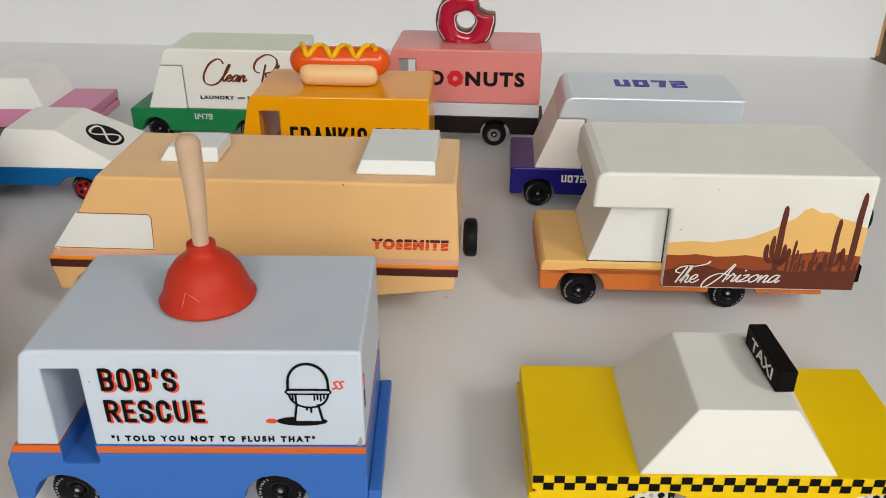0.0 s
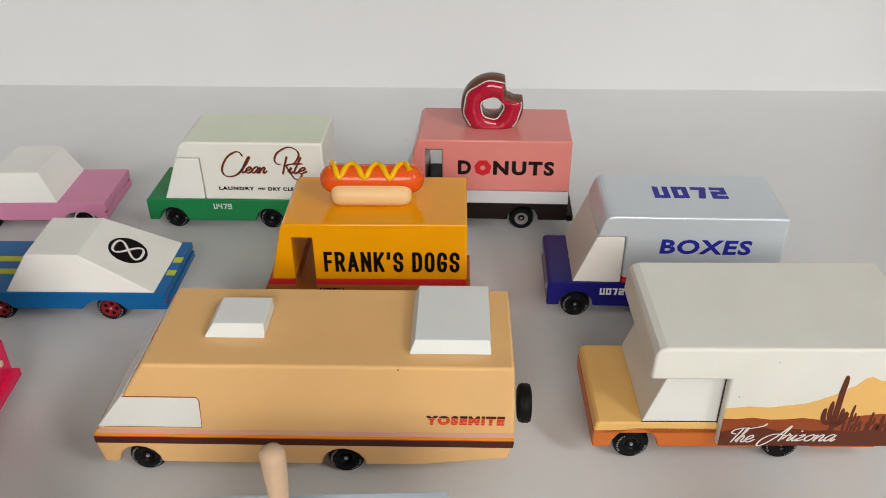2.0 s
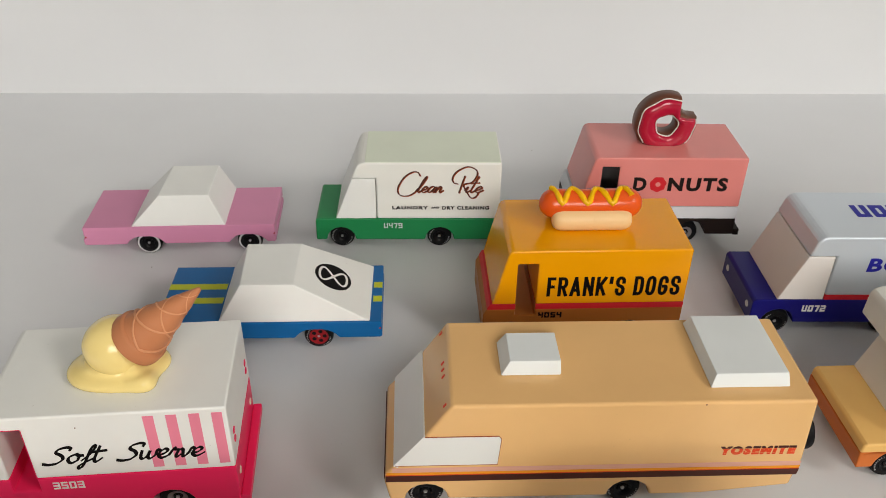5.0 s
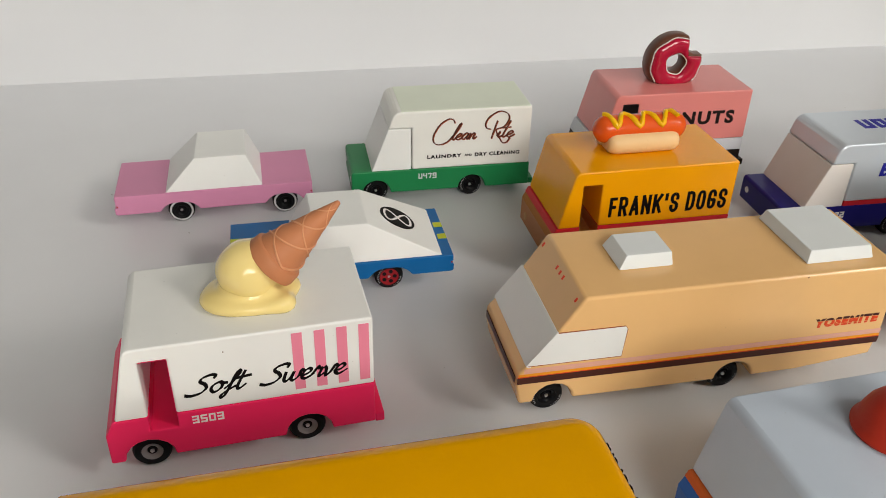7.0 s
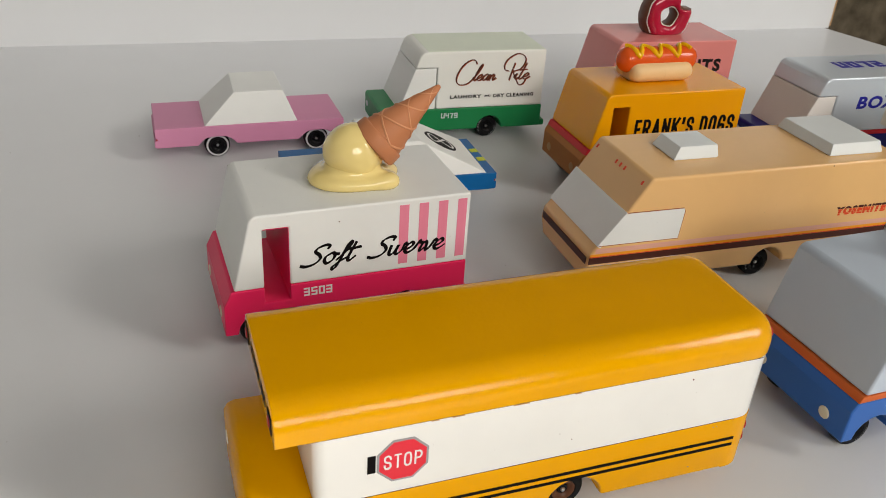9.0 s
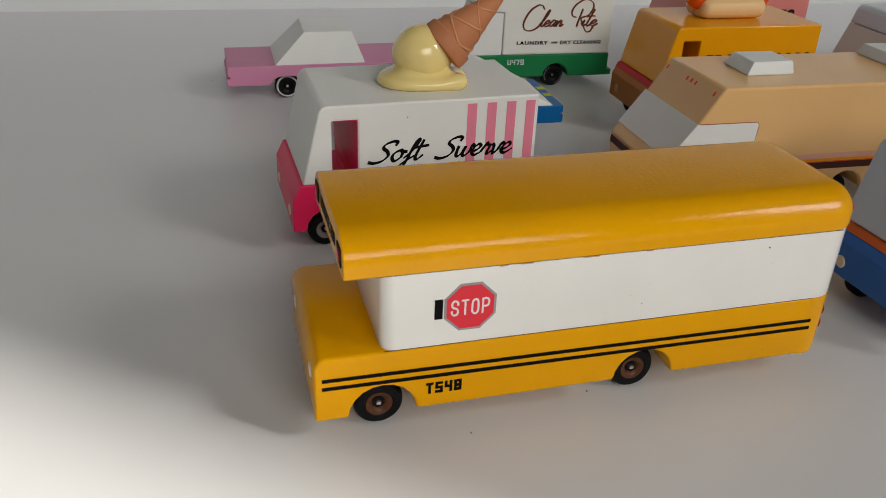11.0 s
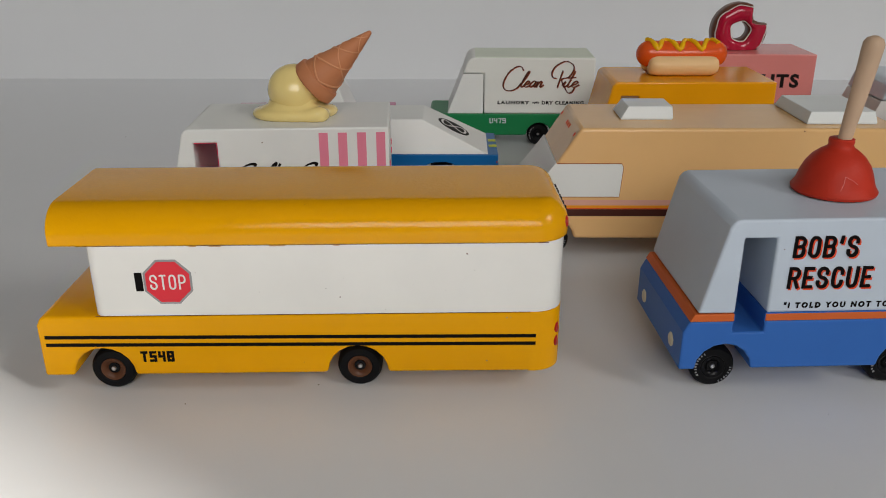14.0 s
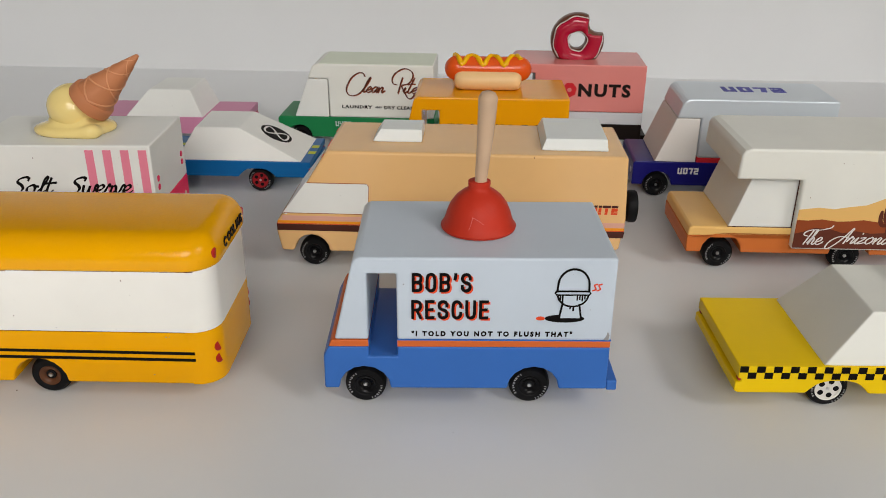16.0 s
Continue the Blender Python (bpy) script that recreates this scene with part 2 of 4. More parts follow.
def flat(profile, y, thick=PRINT):
    """A printed shape of (x, z) on a side that faces -y."""
    return prism(profile, y - thick, y + 0.004, 0)


def ribbon(points, width, y, thick=PRINT, closed=False):
    """A printed line of (x, z) points on a side that faces -y."""
    bm = bmesh.new()
    pts = [Vector((p[0], p[1])) for p in points]
    k = len(pts)
    wide = width if isinstance(width, (list, tuple)) else [width] * k
    left, right = [], []
    for i in range(k):
        a = pts[(i - 1) % k] if closed else pts[max(0, i - 1)]
        b = pts[(i + 1) % k] if closed else pts[min(k - 1, i + 1)]
        d = (b - a).normalized()
        n = Vector((-d.y, d.x)) * wide[i] / 2
        e = Vector((0, 0))
        if not closed and i in (0, k - 1):
            e = d * wide[i] * 0.3 * (-1 if i == 0 else 1)
        left.append((pts[i] + n + e, i))
        right.append((pts[i] - n + e, i))
    L = [bm.verts.new((p.x, y - thick, p.y)) for p, _ in left]
    R = [bm.verts.new((p.x, y - thick, p.y)) for p, _ in right]
    for i in range(k if closed else k - 1):
        j = (i + 1) % k
        bm.faces.new((L[i], R[i], R[j], L[j]))
    ret = bmesh.ops.extrude_face_region(bm, geom=bm.faces[:])
    vs = [v for v in ret["geom"] if isinstance(v, bmesh.types.BMVert)]
    bmesh.ops.translate(bm, verts=vs, vec=(0, thick + 0.004, 0))
    return bm


def curve_points(keys, steps=6):
    """A smooth line (Catmull-Rom) through the keys."""
    ks = [keys[0], *keys, keys[-1]]
    out = []
    for i in range(1, len(ks) - 2):
        p0, p1, p2, p3 = (Vector(q) for q in ks[i - 1:i + 3])
        for s in range(steps):
            t = s / steps
            out.append(0.5 * ((2 * p1) + (p2 - p0) * t + (2 * p0 - 5 * p1 + 4 * p2 - p3) * t * t + (3 * p1 - p0 - 3 * p2 + p3) * t ** 3))
    out.append(Vector(ks[-2]))
    return out


def lettering(text, x0, x1, z0, z1, y, mat, parent, bold=0.0, shear=0.0, roof=False, label="", lift=0.0, name="lettering", spacing=1.0, rise=0.0, below=None, above=None):
    """Words in the built-in font, fitted to a rectangle on a side that faces -y, or (roof) on a top."""
    cu = bpy.data.curves.new("words", "FONT")
    cu.body, cu.offset, cu.shear, cu.extrude, cu.resolution_u, cu.space_character = text, bold, shear, 0.01, 3, spacing
    ob = bpy.data.objects.new("words", cu)
    scene.collection.objects.link(ob)
    me = bpy.data.meshes.new_from_object(ob.evaluated_get(bpy.context.evaluated_depsgraph_get()))
    bpy.data.objects.remove(ob)
    bpy.data.curves.remove(cu)
    bm = bmesh.new()
    bm.from_mesh(me)
    bpy.data.meshes.remove(me)
    xs, ys = [v.co.x for v in bm.verts], [v.co.y for v in bm.verts]
    ax, bx, ay, by = min(xs), max(xs), min(ys), max(ys)
    for v in bm.verts:
        u, w = (v.co.x - ax) / (bx - ax), (v.co.y - ay) / (by - ay)
        out = (PRINT + lift) if v.co.z > 0 else -0.003
        if roof:
            v.co = Vector((x0 + u * (x1 - x0), z0 + w * (z1 - z0), y + out))
        else:
            v.co = Vector((x0 + u * (x1 - x0), y - out, z0 + w * (z1 - z0) + rise * u))
    for level, up in ((below, True), (above, False)):
        if level is not None:
            bmesh.ops.bisect_plane(bm, geom=bm.verts[:] + bm.edges[:] + bm.faces[:], plane_co=(0, 0, level), plane_no=(0, 0, 1), clear_outer=up, clear_inner=not up)
    return part(name, bm, mat, parent, label)


GLYPHS = {}


def glyph(letter, advance, *strokes):
    """A cursive letter: strokes through points, with the small letters 1 high."""
    GLYPHS[letter] = (advance, strokes)


glyph("o", 0.95, [(0.5, 1), (0.1, 0.72), (0.06, 0.3), (0.35, 0), (0.7, 0.28), (0.72, 0.72), (0.5, 1), (0.72, 0.84), (1.0, 0.8)])
glyph("e", 0.85, [(0, 0.32), (0.45, 0.48), (0.64, 0.8), (0.42, 1.0), (0.12, 0.7), (0.1, 0.25), (0.38, 0), (0.7, 0.14), (0.95, 0.4)])
glyph("f", 0.72, [(0.05, 0.2), (0.5, 0.9), (0.72, 1.65), (0.60, 1.88), (0.45, 1.4), (0.36, 0.2), (0.24, -0.5), (0.06, -0.68), (0.0, -0.4), (0.35, 0.0), (0.8, 0.35)])
glyph("t", 0.65, [(0.32, 1.75), (0.2, 0.5), (0.28, 0.05), (0.48, 0.05), (0.75, 0.4)], [(-0.15, 1.12), (0.85, 1.25)])
glyph("w", 1.25, [(0, 0.9), (0.05, 0.2), (0.25, 0), (0.5, 0.3), (0.6, 0.9), (0.58, 0.2), (0.8, 0), (1.08, 0.4), (1.12, 1.0), (1.35, 0.82)])
glyph("r", 0.8, [(0, 0.3), (0.18, 0.9), (0.25, 1.1), (0.36, 0.86), (0.58, 0.84), (0.54, 0.3), (0.64, 0), (0.88, 0.3)])
glyph("v", 0.85, [(0, 0.9), (0.14, 0.7), (0.3, 0), (0.6, 0.4), (0.74, 1.0), (0.98, 0.82)])
glyph("S", 1.3, [(1.25, 1.45), (1.28, 1.72), (0.95, 1.82), (0.45, 1.6), (0.38, 1.25), (0.78, 0.92), (0.96, 0.5), (0.65, 0.06), (0.1, -0.08), (-0.3, 0.02)])
glyph("C", 2.5, [(1.93, 2.72), (1.48, 3.24), (0.79, 3.31), (0.04, 2.54), (-0.2, 1.15), (0.06, 0.1), (0.71, -0.52), (1.58, -0.59), (2.24, -0.14), (2.53, 0.63)])
glyph("l", 0.55, [(0, 0.3), (0.35, 1.5), (0.45, 2.55), (0.25, 2.3), (0.12, 1.1), (0.15, 0.25), (0.32, 0), (0.6, 0.3)])
glyph("a", 1.0, [(0.74, 0.88), (0.4, 1.0), (0.08, 0.6), (0.1, 0.12), (0.4, 0.05), (0.68, 0.55), (0.76, 0.95), (0.72, 0.3), (0.84, 0), (1.05, 0.3)])
glyph("n", 0.95, [(0, 0.9), (0.1, 0.0), (0.15, 0.4), (0.4, 0.95), (0.62, 0.8), (0.6, 0.2), (0.75, 0), (1.05, 0.35)])
glyph("R", 1.35, [(0.54, 2.65), (0.68, 1.32), (0.86, -0.07)],
      [(0.17, 1.43), (-0.35, 1.6), (-0.75, 2.37), (-0.62, 3.41), (0.27, 4.18), (1.38, 3.69), (1.84, 2.79), (1.67, 1.67), (0.91, 1.25), (1.69, 0.1), (2.44, -0.84), (2.96, -0.84), (3.08, -0.14)])
glyph("\u2020", 0.65, [(0.3, 2.6), (0.2, 0.5), (0.28, 0.05), (0.48, 0.05), (0.75, 0.4)], [(-0.2, 1.5), (0.75, 1.6)])
glyph("i", 0.5, [(0, 0.3), (0.2, 0.95), (0.18, 0.25), (0.34, 0), (0.6, 0.3)], [(0.34, 1.45), (0.36, 1.55)])
glyph("T", 0.75, [(0.75, 1.9), (0.55, 0.9), (0.4, 0)], [(0.35, 1.15), (-0.15, 1.3), (-0.1, 1.7), (0.6, 2.0), (1.6, 2.0), (2.6, 2.3), (2.8, 2.6)])
glyph("h", 0.95, [(0, 0.2), (0.42, 1.3), (0.52, 1.9), (0.38, 1.9), (0.2, 0), (0.3, 0.6), (0.52, 0.95), (0.66, 0.7), (0.62, 0.15), (0.8, 0), (1.05, 0.25)])
glyph("A", 1.45, [(1.6, 0.75), (0.6, 1.05), (-0.1, 0.8), (-0.5, 0.1), (-0.4, -0.7), (0.1, -0.6), (0.7, 0.6), (1.15, 2.3), (1.2, 1.1), (1.25, 0)])
glyph("z", 0.75, [(0, 0.85), (0.5, 0.95), (0.32, 0.55), (0.02, 0.05), (0.4, 0.08), (0.78, 0.25)])


def script(text, x0, x1, base, height, slant, width, y, mat, parent, lift=0.0, bar=0.0, nib=None):
    """Hand-lettered words on a side that faces -y, with strokes that swell as they go down, or drawn with a broad brush held at an angle (nib, degrees)."""
    runs, at_x = [], 0.0
    for ch in text:
        adv, strokes = GLYPHS[ch]
        for st in strokes:
            runs.append([Vector((at_x + p[0] + p[1] * slant, p[1])) for p in curve_points(st, 5)])
        at_x += adv
    wide = at_x + 0.5 * slant if not bar else at_x
    k = (x1 - x0) / wide
    out = bmesh.new()
    for i, run in enumerate(runs):
        pts = [(x0 + p.x * k, base + p.y * height) for p in run]
        ws = []
        for j in range(len(pts)):
            a, b = pts[max(0, j - 1)], pts[min(len(pts) - 1, j + 1)]
            d = math.hypot(b[0] - a[0], b[1] - a[1]) or 1e-6
            if nib is None:
                ws.append(width * (0.62 + 0.5 * abs(b[1] - a[1]) / d))
            else:
                ws.append(width * (0.42 + 0.8 * abs(math.sin(math.atan2(b[1] - a[1], b[0] - a[0]) - radians(nib)))))
        piece = ribbon(pts, ws, y, PRINT + lift + 0.0012 * i)
        me = bpy.data.meshes.new("stroke")
        piece.to_mesh(me)
        piece.free()
        out.from_mesh(me)
        bpy.data.meshes.remove(me)
    return part("lettering", out, mat, parent)


SEGMENTS = {"U": "fedcb", "0": "abcdef", "7": "as", "2": "abged", "3": "abgcd", "5": "afgcd", "4": "fgbc", "9": "gfabcd", "8": "abcdefg", "T": "am"}


def block(text, x0, x1, z0, z1, y, mat, parent, stroke=0.17, roof=False):
    """Square-cut letters and figures, built of bars, on a side that faces -y or (roof) on a top."""
    n = len(text)
    gap = (x1 - x0) * 0.2 / n
    w = (x1 - x0 - gap * (n - 1)) / n
    h, q = z1 - z0, (z1 - z0) * stroke
    zm = z0 + h * 0.5
    for i, ch in enumerate(text):
        a = x0 + i * (w + gap)
        b = a + w
        bars = {"a": (a, b, z1 - q, z1), "g": (a, b, zm - q / 2, zm + q / 2), "d": (a, b, z0, z0 + q), "f": (a, a + q, zm, z1), "b": (b - q, b, zm, z1),
                "e": (a, a + q, z0, zm), "c": (b - q, b, z0, zm), "m": (a + w / 2 - q / 2, a + w / 2 + q / 2, z0, z1)}
        out = bmesh.new()
        for j, key in enumerate(SEGMENTS[ch]):
            p, r, u, v = bars.get(key, (a, b, z0, z1))
            t = PRINT + 0.0012 * j
            prof = [(p, u), (r, u), (r, v), (p, v)]
            if key == "s":
                prof = [(b - w * 0.66, z0), (b - w * 0.66 + q * 1.2, z0), (b, z1 - q * 0.6), (b - q * 1.2, z1 - q * 0.6)]
            bar = prism(prof, -t, 0.004, 0)
            for vert in bar.verts:
                if roof:
                    vert.co = Vector((vert.co.x, vert.co.z, y - vert.co.y))
                else:
                    vert.co.y += y
            me = bpy.data.meshes.new("bar")
            bar.to_mesh(me)
            bar.free()
            out.from_mesh(me)
            bpy.data.meshes.remove(me)
        part("lettering", out, mat, parent)


SIGN = {}


def sign_letter(ch, wide, *runs):
    """A square-shouldered capital: strokes in a box one wide and one high."""
    SIGN[ch] = (wide, runs)


ROUND = [(0, 0.18), (0, 0.82), (0.25, 1), (0.75, 1), (1, 0.82), (1, 0.18), (0.75, 0), (0.25, 0), (0, 0.18)]
sign_letter("B", 1, [(0, 0), (0, 1)], [(0, 1), (0.75, 1), (1, 0.86), (1, 0.66), (0.8, 0.52), (0, 0.52)], [(0.8, 0.52), (1, 0.38), (1, 0.15), (0.75, 0), (0, 0)])
sign_letter("O", 1, ROUND)
sign_letter("S", 1, [(1, 0.74), (1, 0.85), (0.75, 1), (0.25, 1), (0, 0.85), (0, 0.68), (0.2, 0.54), (0.8, 0.46), (1, 0.32), (1, 0.15), (0.75, 0), (0.25, 0), (0, 0.15), (0, 0.26)])
sign_letter("\u2019", 0.42, [(0.6, 1), (0.6, 0.9), (0.2, 0.74)])
sign_letter("R", 1, [(0, 0), (0, 1)], [(0, 1), (0.75, 1), (1, 0.85), (1, 0.62), (0.75, 0.48), (0, 0.48)], [(0.55, 0.46), (1, 0)])
sign_letter("E", 0.88, [(0, 0), (0, 1)], [(0, 1), (1, 1)], [(0, 0.5), (0.85, 0.5)], [(0, 0), (1, 0)])
sign_letter("C", 1, [(1, 0.72), (1, 0.82), (0.75, 1), (0.25, 1), (0, 0.82), (0, 0.18), (0.25, 0), (0.75, 0), (1, 0.18), (1, 0.28)])
sign_letter("U", 1, [(0, 1), (0, 0.18), (0.25, 0), (0.75, 0), (1, 0.18), (1, 1)])
sign_letter("F", 0.86, [(0, 0), (0, 1)], [(0, 1), (1, 1)], [(0, 0.5), (0.85, 0.5)])
sign_letter("A", 1.1, [(0, 0), (0.5, 1)], [(0.5, 1), (1, 0)], [(0.2, 0.28), (0.8, 0.28)])
sign_letter("N", 1.05, [(0, 0), (0, 1)], [(0, 1), (1, 0)], [(1, 0), (1, 1)])
sign_letter("K", 1.05, [(0, 0), (0, 1)], [(1, 1), (0.15, 0.42)], [(0.35, 0.58), (1, 0)])
sign_letter("D", 1, [(0, 0), (0, 1)], [(0, 1), (0.7, 1), (1, 0.82), (1, 0.18), (0.7, 0), (0, 0)])
sign_letter("G", 1, [(1, 0.74), (1, 0.82), (0.75, 1), (0.25, 1), (0, 0.82), (0, 0.18), (0.25, 0), (0.75, 0), (1, 0.18), (1, 0.46), (0.6, 0.46)])
sign_letter("T", 0.9, [(0, 1), (1, 1)], [(0.5, 1), (0.5, 0)])
sign_letter("P", 1, [(0, 0), (0, 1)], [(0, 1), (0.75, 1), (1, 0.85), (1, 0.6), (0.75, 0.45), (0, 0.45)])
sign_letter(" ", 0.4)


def rounded(run):
    """Corners of a stroke cut twice, its ends kept."""
    pts = [Vector(p) for p in run]
    if len(pts) < 3:
        return pts
    for _ in range(2):
        out = [pts[0]]
        for a, b in zip(pts, pts[1:]):
            out += [a * 0.75 + b * 0.25, a * 0.25 + b * 0.75]
        pts = out + [pts[-1]]
    return pts


def signwriting(text, x0, x1, z0, z1, y, mat, parent, stroke, gap, lift=0.0):
    """Square-shouldered capitals with even strokes, fitted to a rectangle on a side that faces -y."""
    total = sum(SIGN[c][0] for c in text)
    unit = (x1 - x0 - gap * (len(text) - 1)) / total
    at_x, h = x0, z1 - z0
    for ch in text:
        wide, runs = SIGN[ch]
        w = wide * unit
        out = bmesh.new()
        n = 0
        for run in runs:
            pts = [Vector((at_x + stroke / 2 + u * (w - stroke), z0 + stroke / 2 + v * (h - stroke))) for u, v in rounded(run)]
            for i in range(len(pts) - 1):
                d = (pts[i + 1] - pts[i]).normalized()
                side = Vector((-d.y, d.x)) * stroke / 2
                a = pts[i] - d * stroke * (0.5 if i == 0 else 0.2)
                b = pts[i + 1] + d * stroke * (0.5 if i == len(pts) - 2 else 0.2)
                deep = PRINT + lift + 0.00025 * n
                bar = prism([tuple(a + side), tuple(a - side), tuple(b - side), tuple(b + side)], y - deep, y + 0.004, 0)
                me = bpy.data.meshes.new("bar")
                bar.to_mesh(me)
                bar.free()
                out.from_mesh(me)
                bpy.data.meshes.remove(me)
                n += 1
        at_x += w + gap
        if n:
            part("lettering", out, mat, parent)
        else:
            out.free()


def arch(cx, r, z, n=9):
    """The points of a wheel arch cut into a bottom edge at height z, from front to back."""
    return [(cx - r * math.cos(math.pi * i / (n - 1)), z + r * 0.98 * math.sin(math.pi * i / (n - 1))) for i in range(n)]


WR = 0.61


def wheel(parent, x, y, hub="hub_black", side=-1, wall=False, marks=True, spokes=0, z=WR):
    """A rubber-tyred wheel with its outer face at y; side -1 faces -y."""
    s = side
    k = 1.0 if spokes else 0.82
    ri = 0.405 * k
    ty = part("wheel", lathe([(ri, 0.1), (ri, -0.03), (ri + 0.03, -0.05), (0.53, -0.035), (0.585, 0.03), (0.608, 0.10), (0.608, 0.38), (0.56, 0.45), (0.3, 0.45)], 40, "Y"), "rubber", parent, "", 35)
    ty.matrix_basis = pose(x * CM, y * CM, z * CM, 0, 0, 0 if s < 0 else 180)
    if spokes:
        prof = [(0.0, -0.01), (0.12, -0.012), (0.16, 0.0), (0.33, 0.0), (0.35, -0.03), (0.398, -0.036), (0.40, 0.1)]
    else:
        prof = [(0.0, 0.06), (0.07, 0.05), (0.12, 0.07), (0.20 * k, 0.07), (0.25 * k, 0.01), (0.36 * k, -0.035), (0.40 * k, -0.04), (0.40 * k, 0.1)]
        part("hub_core", lathe([(0.0, 0.028), (0.135, 0.028), (0.15, 0.034), (0.155, 0.06)], 24, "Y"), "hub_black", ty)
    part("rim", lathe(prof, 36, "Y"), hub, ty, "", 35)
    if spokes:
        for i in range(spokes):
            a = 2 * math.pi * i / spokes
            c, q = math.cos(a), math.sin(a)
            part("opening", lathe([(0.0, -0.006), (0.088, -0.005), (0.092, 0.03)], 12, "Y", (0.243 * c, 0, 0.243 * q)), "hub_black", ty)
    part("axle_cap", lathe([(0.0, -0.03), (0.05, -0.025), (0.068, 0.0), (0.07, 0.06)], 16, "Y"), "steel", ty, "", 40)
    if wall:
        part("whitewall", lathe([(0.455, -0.048), (0.475, -0.060), (0.52, -0.050), (0.545, -0.022), (0.54, 0.0), (0.455, -0.03)], 40, "Y"), "whitewall", ty, "pale grey tyre wall")
    if marks:
        # unreadable moulded writing round the tyre wall, as short bars
        for a0, cnt in ((35, 9), (205, 7)):
            for i in range(cnt):
                a = radians(a0 + i * 10.5)
                bm = box(-0.012 - 0.010 * (i % 3), 0.014, -0.007, 0.006, -0.03 + 0.012 * (i % 2), 0.032, 0)
                bmesh.ops.translate(bm, verts=bm.verts, vec=(0, -0.048, 0.475))
                bmesh.ops.rotate(bm, verts=bm.verts, cent=(0, 0, 0), matrix=Matrix.Rotation(-a, 3, "Y"))
                part("mark", bm, "print_grey", ty)
    return ty


def wheels(parent, base, near, far, hub="hub_black", **kw):
    """Four wheels: near pair faces -y at near, far pair faces +y at far."""
    near, far = near + 0.06, far - 0.06
    for x in (0, base):
        wheel(parent, x, near, hub, -1, **kw)
    for x in (0, base):
        wheel(parent, x, far, hub, 1, **{**kw, "marks": False})
    for x in (0, base):
        part("axle", lathe([(0.06, 0.2), (0.06, far - near - 0.2)], 10, "Y", (x, near, WR)), "steel", parent)


# ---- table, backdrop and an unseen room added to shape the light ----
def slab(name, x0, x1, y0, y1, z0, z1, mat, bevel=0.0):
    """A piece of the setting, in metres."""
    bm = box(x0 * 100, x1 * 100, y0 * 100, y1 * 100, z0 * 100, z1 * 100, bevel)
    return tagged(part(name, bm, mat, None), kind="structure")


def outline_slab(name, corners, z0, z1, mat):
    """A flat slab with corners (x, y), in metres."""
    bm = bmesh.new()
    a = [bm.verts.new((x * 100, y * 100, z0 * 100)) for x, y in corners]
    b = [bm.verts.new((x * 100, y * 100, z1 * 100)) for x, y in corners]
    bm.faces.new(a[::-1])
    bm.faces.new(b)
    k = len(corners)
    for i in range(k):
        bm.faces.new((a[i], a[(i + 1) % k], b[(i + 1) % k], b[i]))
    return tagged(part(name, bm, mat, None), kind="structure")


table = outline_slab("tabletop", [(-1.3, -0.75), (0.72, -0.75), (0.289, 0.56), (0.275, 0.615), (0.275, 0.66), (-1.3, 0.66)], -0.035, 0.0, "table")
for x, y in ((-1.2, -0.65), (0.55, -0.65), (0.2, 0.55), (-1.2, 0.56)):
    part("leg", box(x * 100 - 3, x * 100 + 3, y * 100 - 3, y * 100 + 3, -74, -3.6, 0.3), "frame", table)
tagged(table, "glossy white tabletop under the toy vehicles", "tabletop")
back = slab("backdrop", -1.3, 0.279, -0.01, 0.01, 0.0, 0.24, "backdrop")
back.matrix_basis = pose(0, 0.622, 0, 0, 0, 1.0)
part("edge", box(27.92, 28.2, -0.9, 0.9, 0.1, 23.9, 0.05), "bare", back, "bare brown cut edge of the board")
tagged(back, "plain white board standing behind the toys", "backdrop")
ROOM = 2.25
slab("floor", -2.2, 1.5, -2.0, 1.6, -0.78, -0.74, "carpet")
slab("wall_stone", 0.1, 1.48, 1.05, 1.2, -0.74, 1.2, "stone")
# unseen ceiling and walls, added to bounce and contain the light
slab("ceiling", -2.2, 1.5, -2.0, 1.6, ROOM, ROOM + 0.05, "ceiling")
slab("unseen_wall_west", -2.24, -2.2, -2.0, 1.6, -0.74, ROOM, "wall")
# kept dark so that the glossy roofs reflect little
slab("unseen_wall_north", -2.24, 1.54, 1.6, 1.64, -0.74, ROOM, "dark_wall")
WX = 1.5
W0, W1, WL, WH = -1.52, -0.11, 0.30, 2.17


def wall_pieces(prefix, along, fixed, lo, hi, a, b, z0, z1):
    """A wall with one opening, built of four butted pieces."""
    spans = [(lo, a, -0.74, ROOM), (b, hi, -0.74, ROOM), (a, b, -0.74, z0), (a, b, z1, ROOM)]
    for i, (p, q, u, v) in enumerate(spans):
        if along == "y":
            slab(prefix, fixed, fixed + 0.04, p, q, u, v, "wall")
        else:
            slab(prefix, p, q, fixed - 0.04, fixed, u, v, "wall")


# unseen wall, its opening placed to let the sun patch onto the table
wall_pieces("unseen_wall_east", "y", WX, -2.0, 1.6, W0, W1, WL, WH)
# an unseen panel added across part of the opening, to bound the sun patch
bm = bmesh.new()
rows = [[bm.verts.new((x * 100, y * 100, z * 100)) for y, z in ((-1.115, WL), (W1, WL), (W1, WH), (-1.115, WH))] for x in (WX + 0.012, WX + 0.03)]
bm.faces.new(rows[0])
bm.faces.new(rows[1][::-1])
for i in range(4):
    bm.faces.new((rows[0][i], rows[1][i], rows[1][(i + 1) % 4], rows[0][(i + 1) % 4]))
curtain = tagged(part("curtain", bm, "frame", None), kind="structure")
tagged(curtain, "unseen white panel added to cut off the sun patch", "curtain")
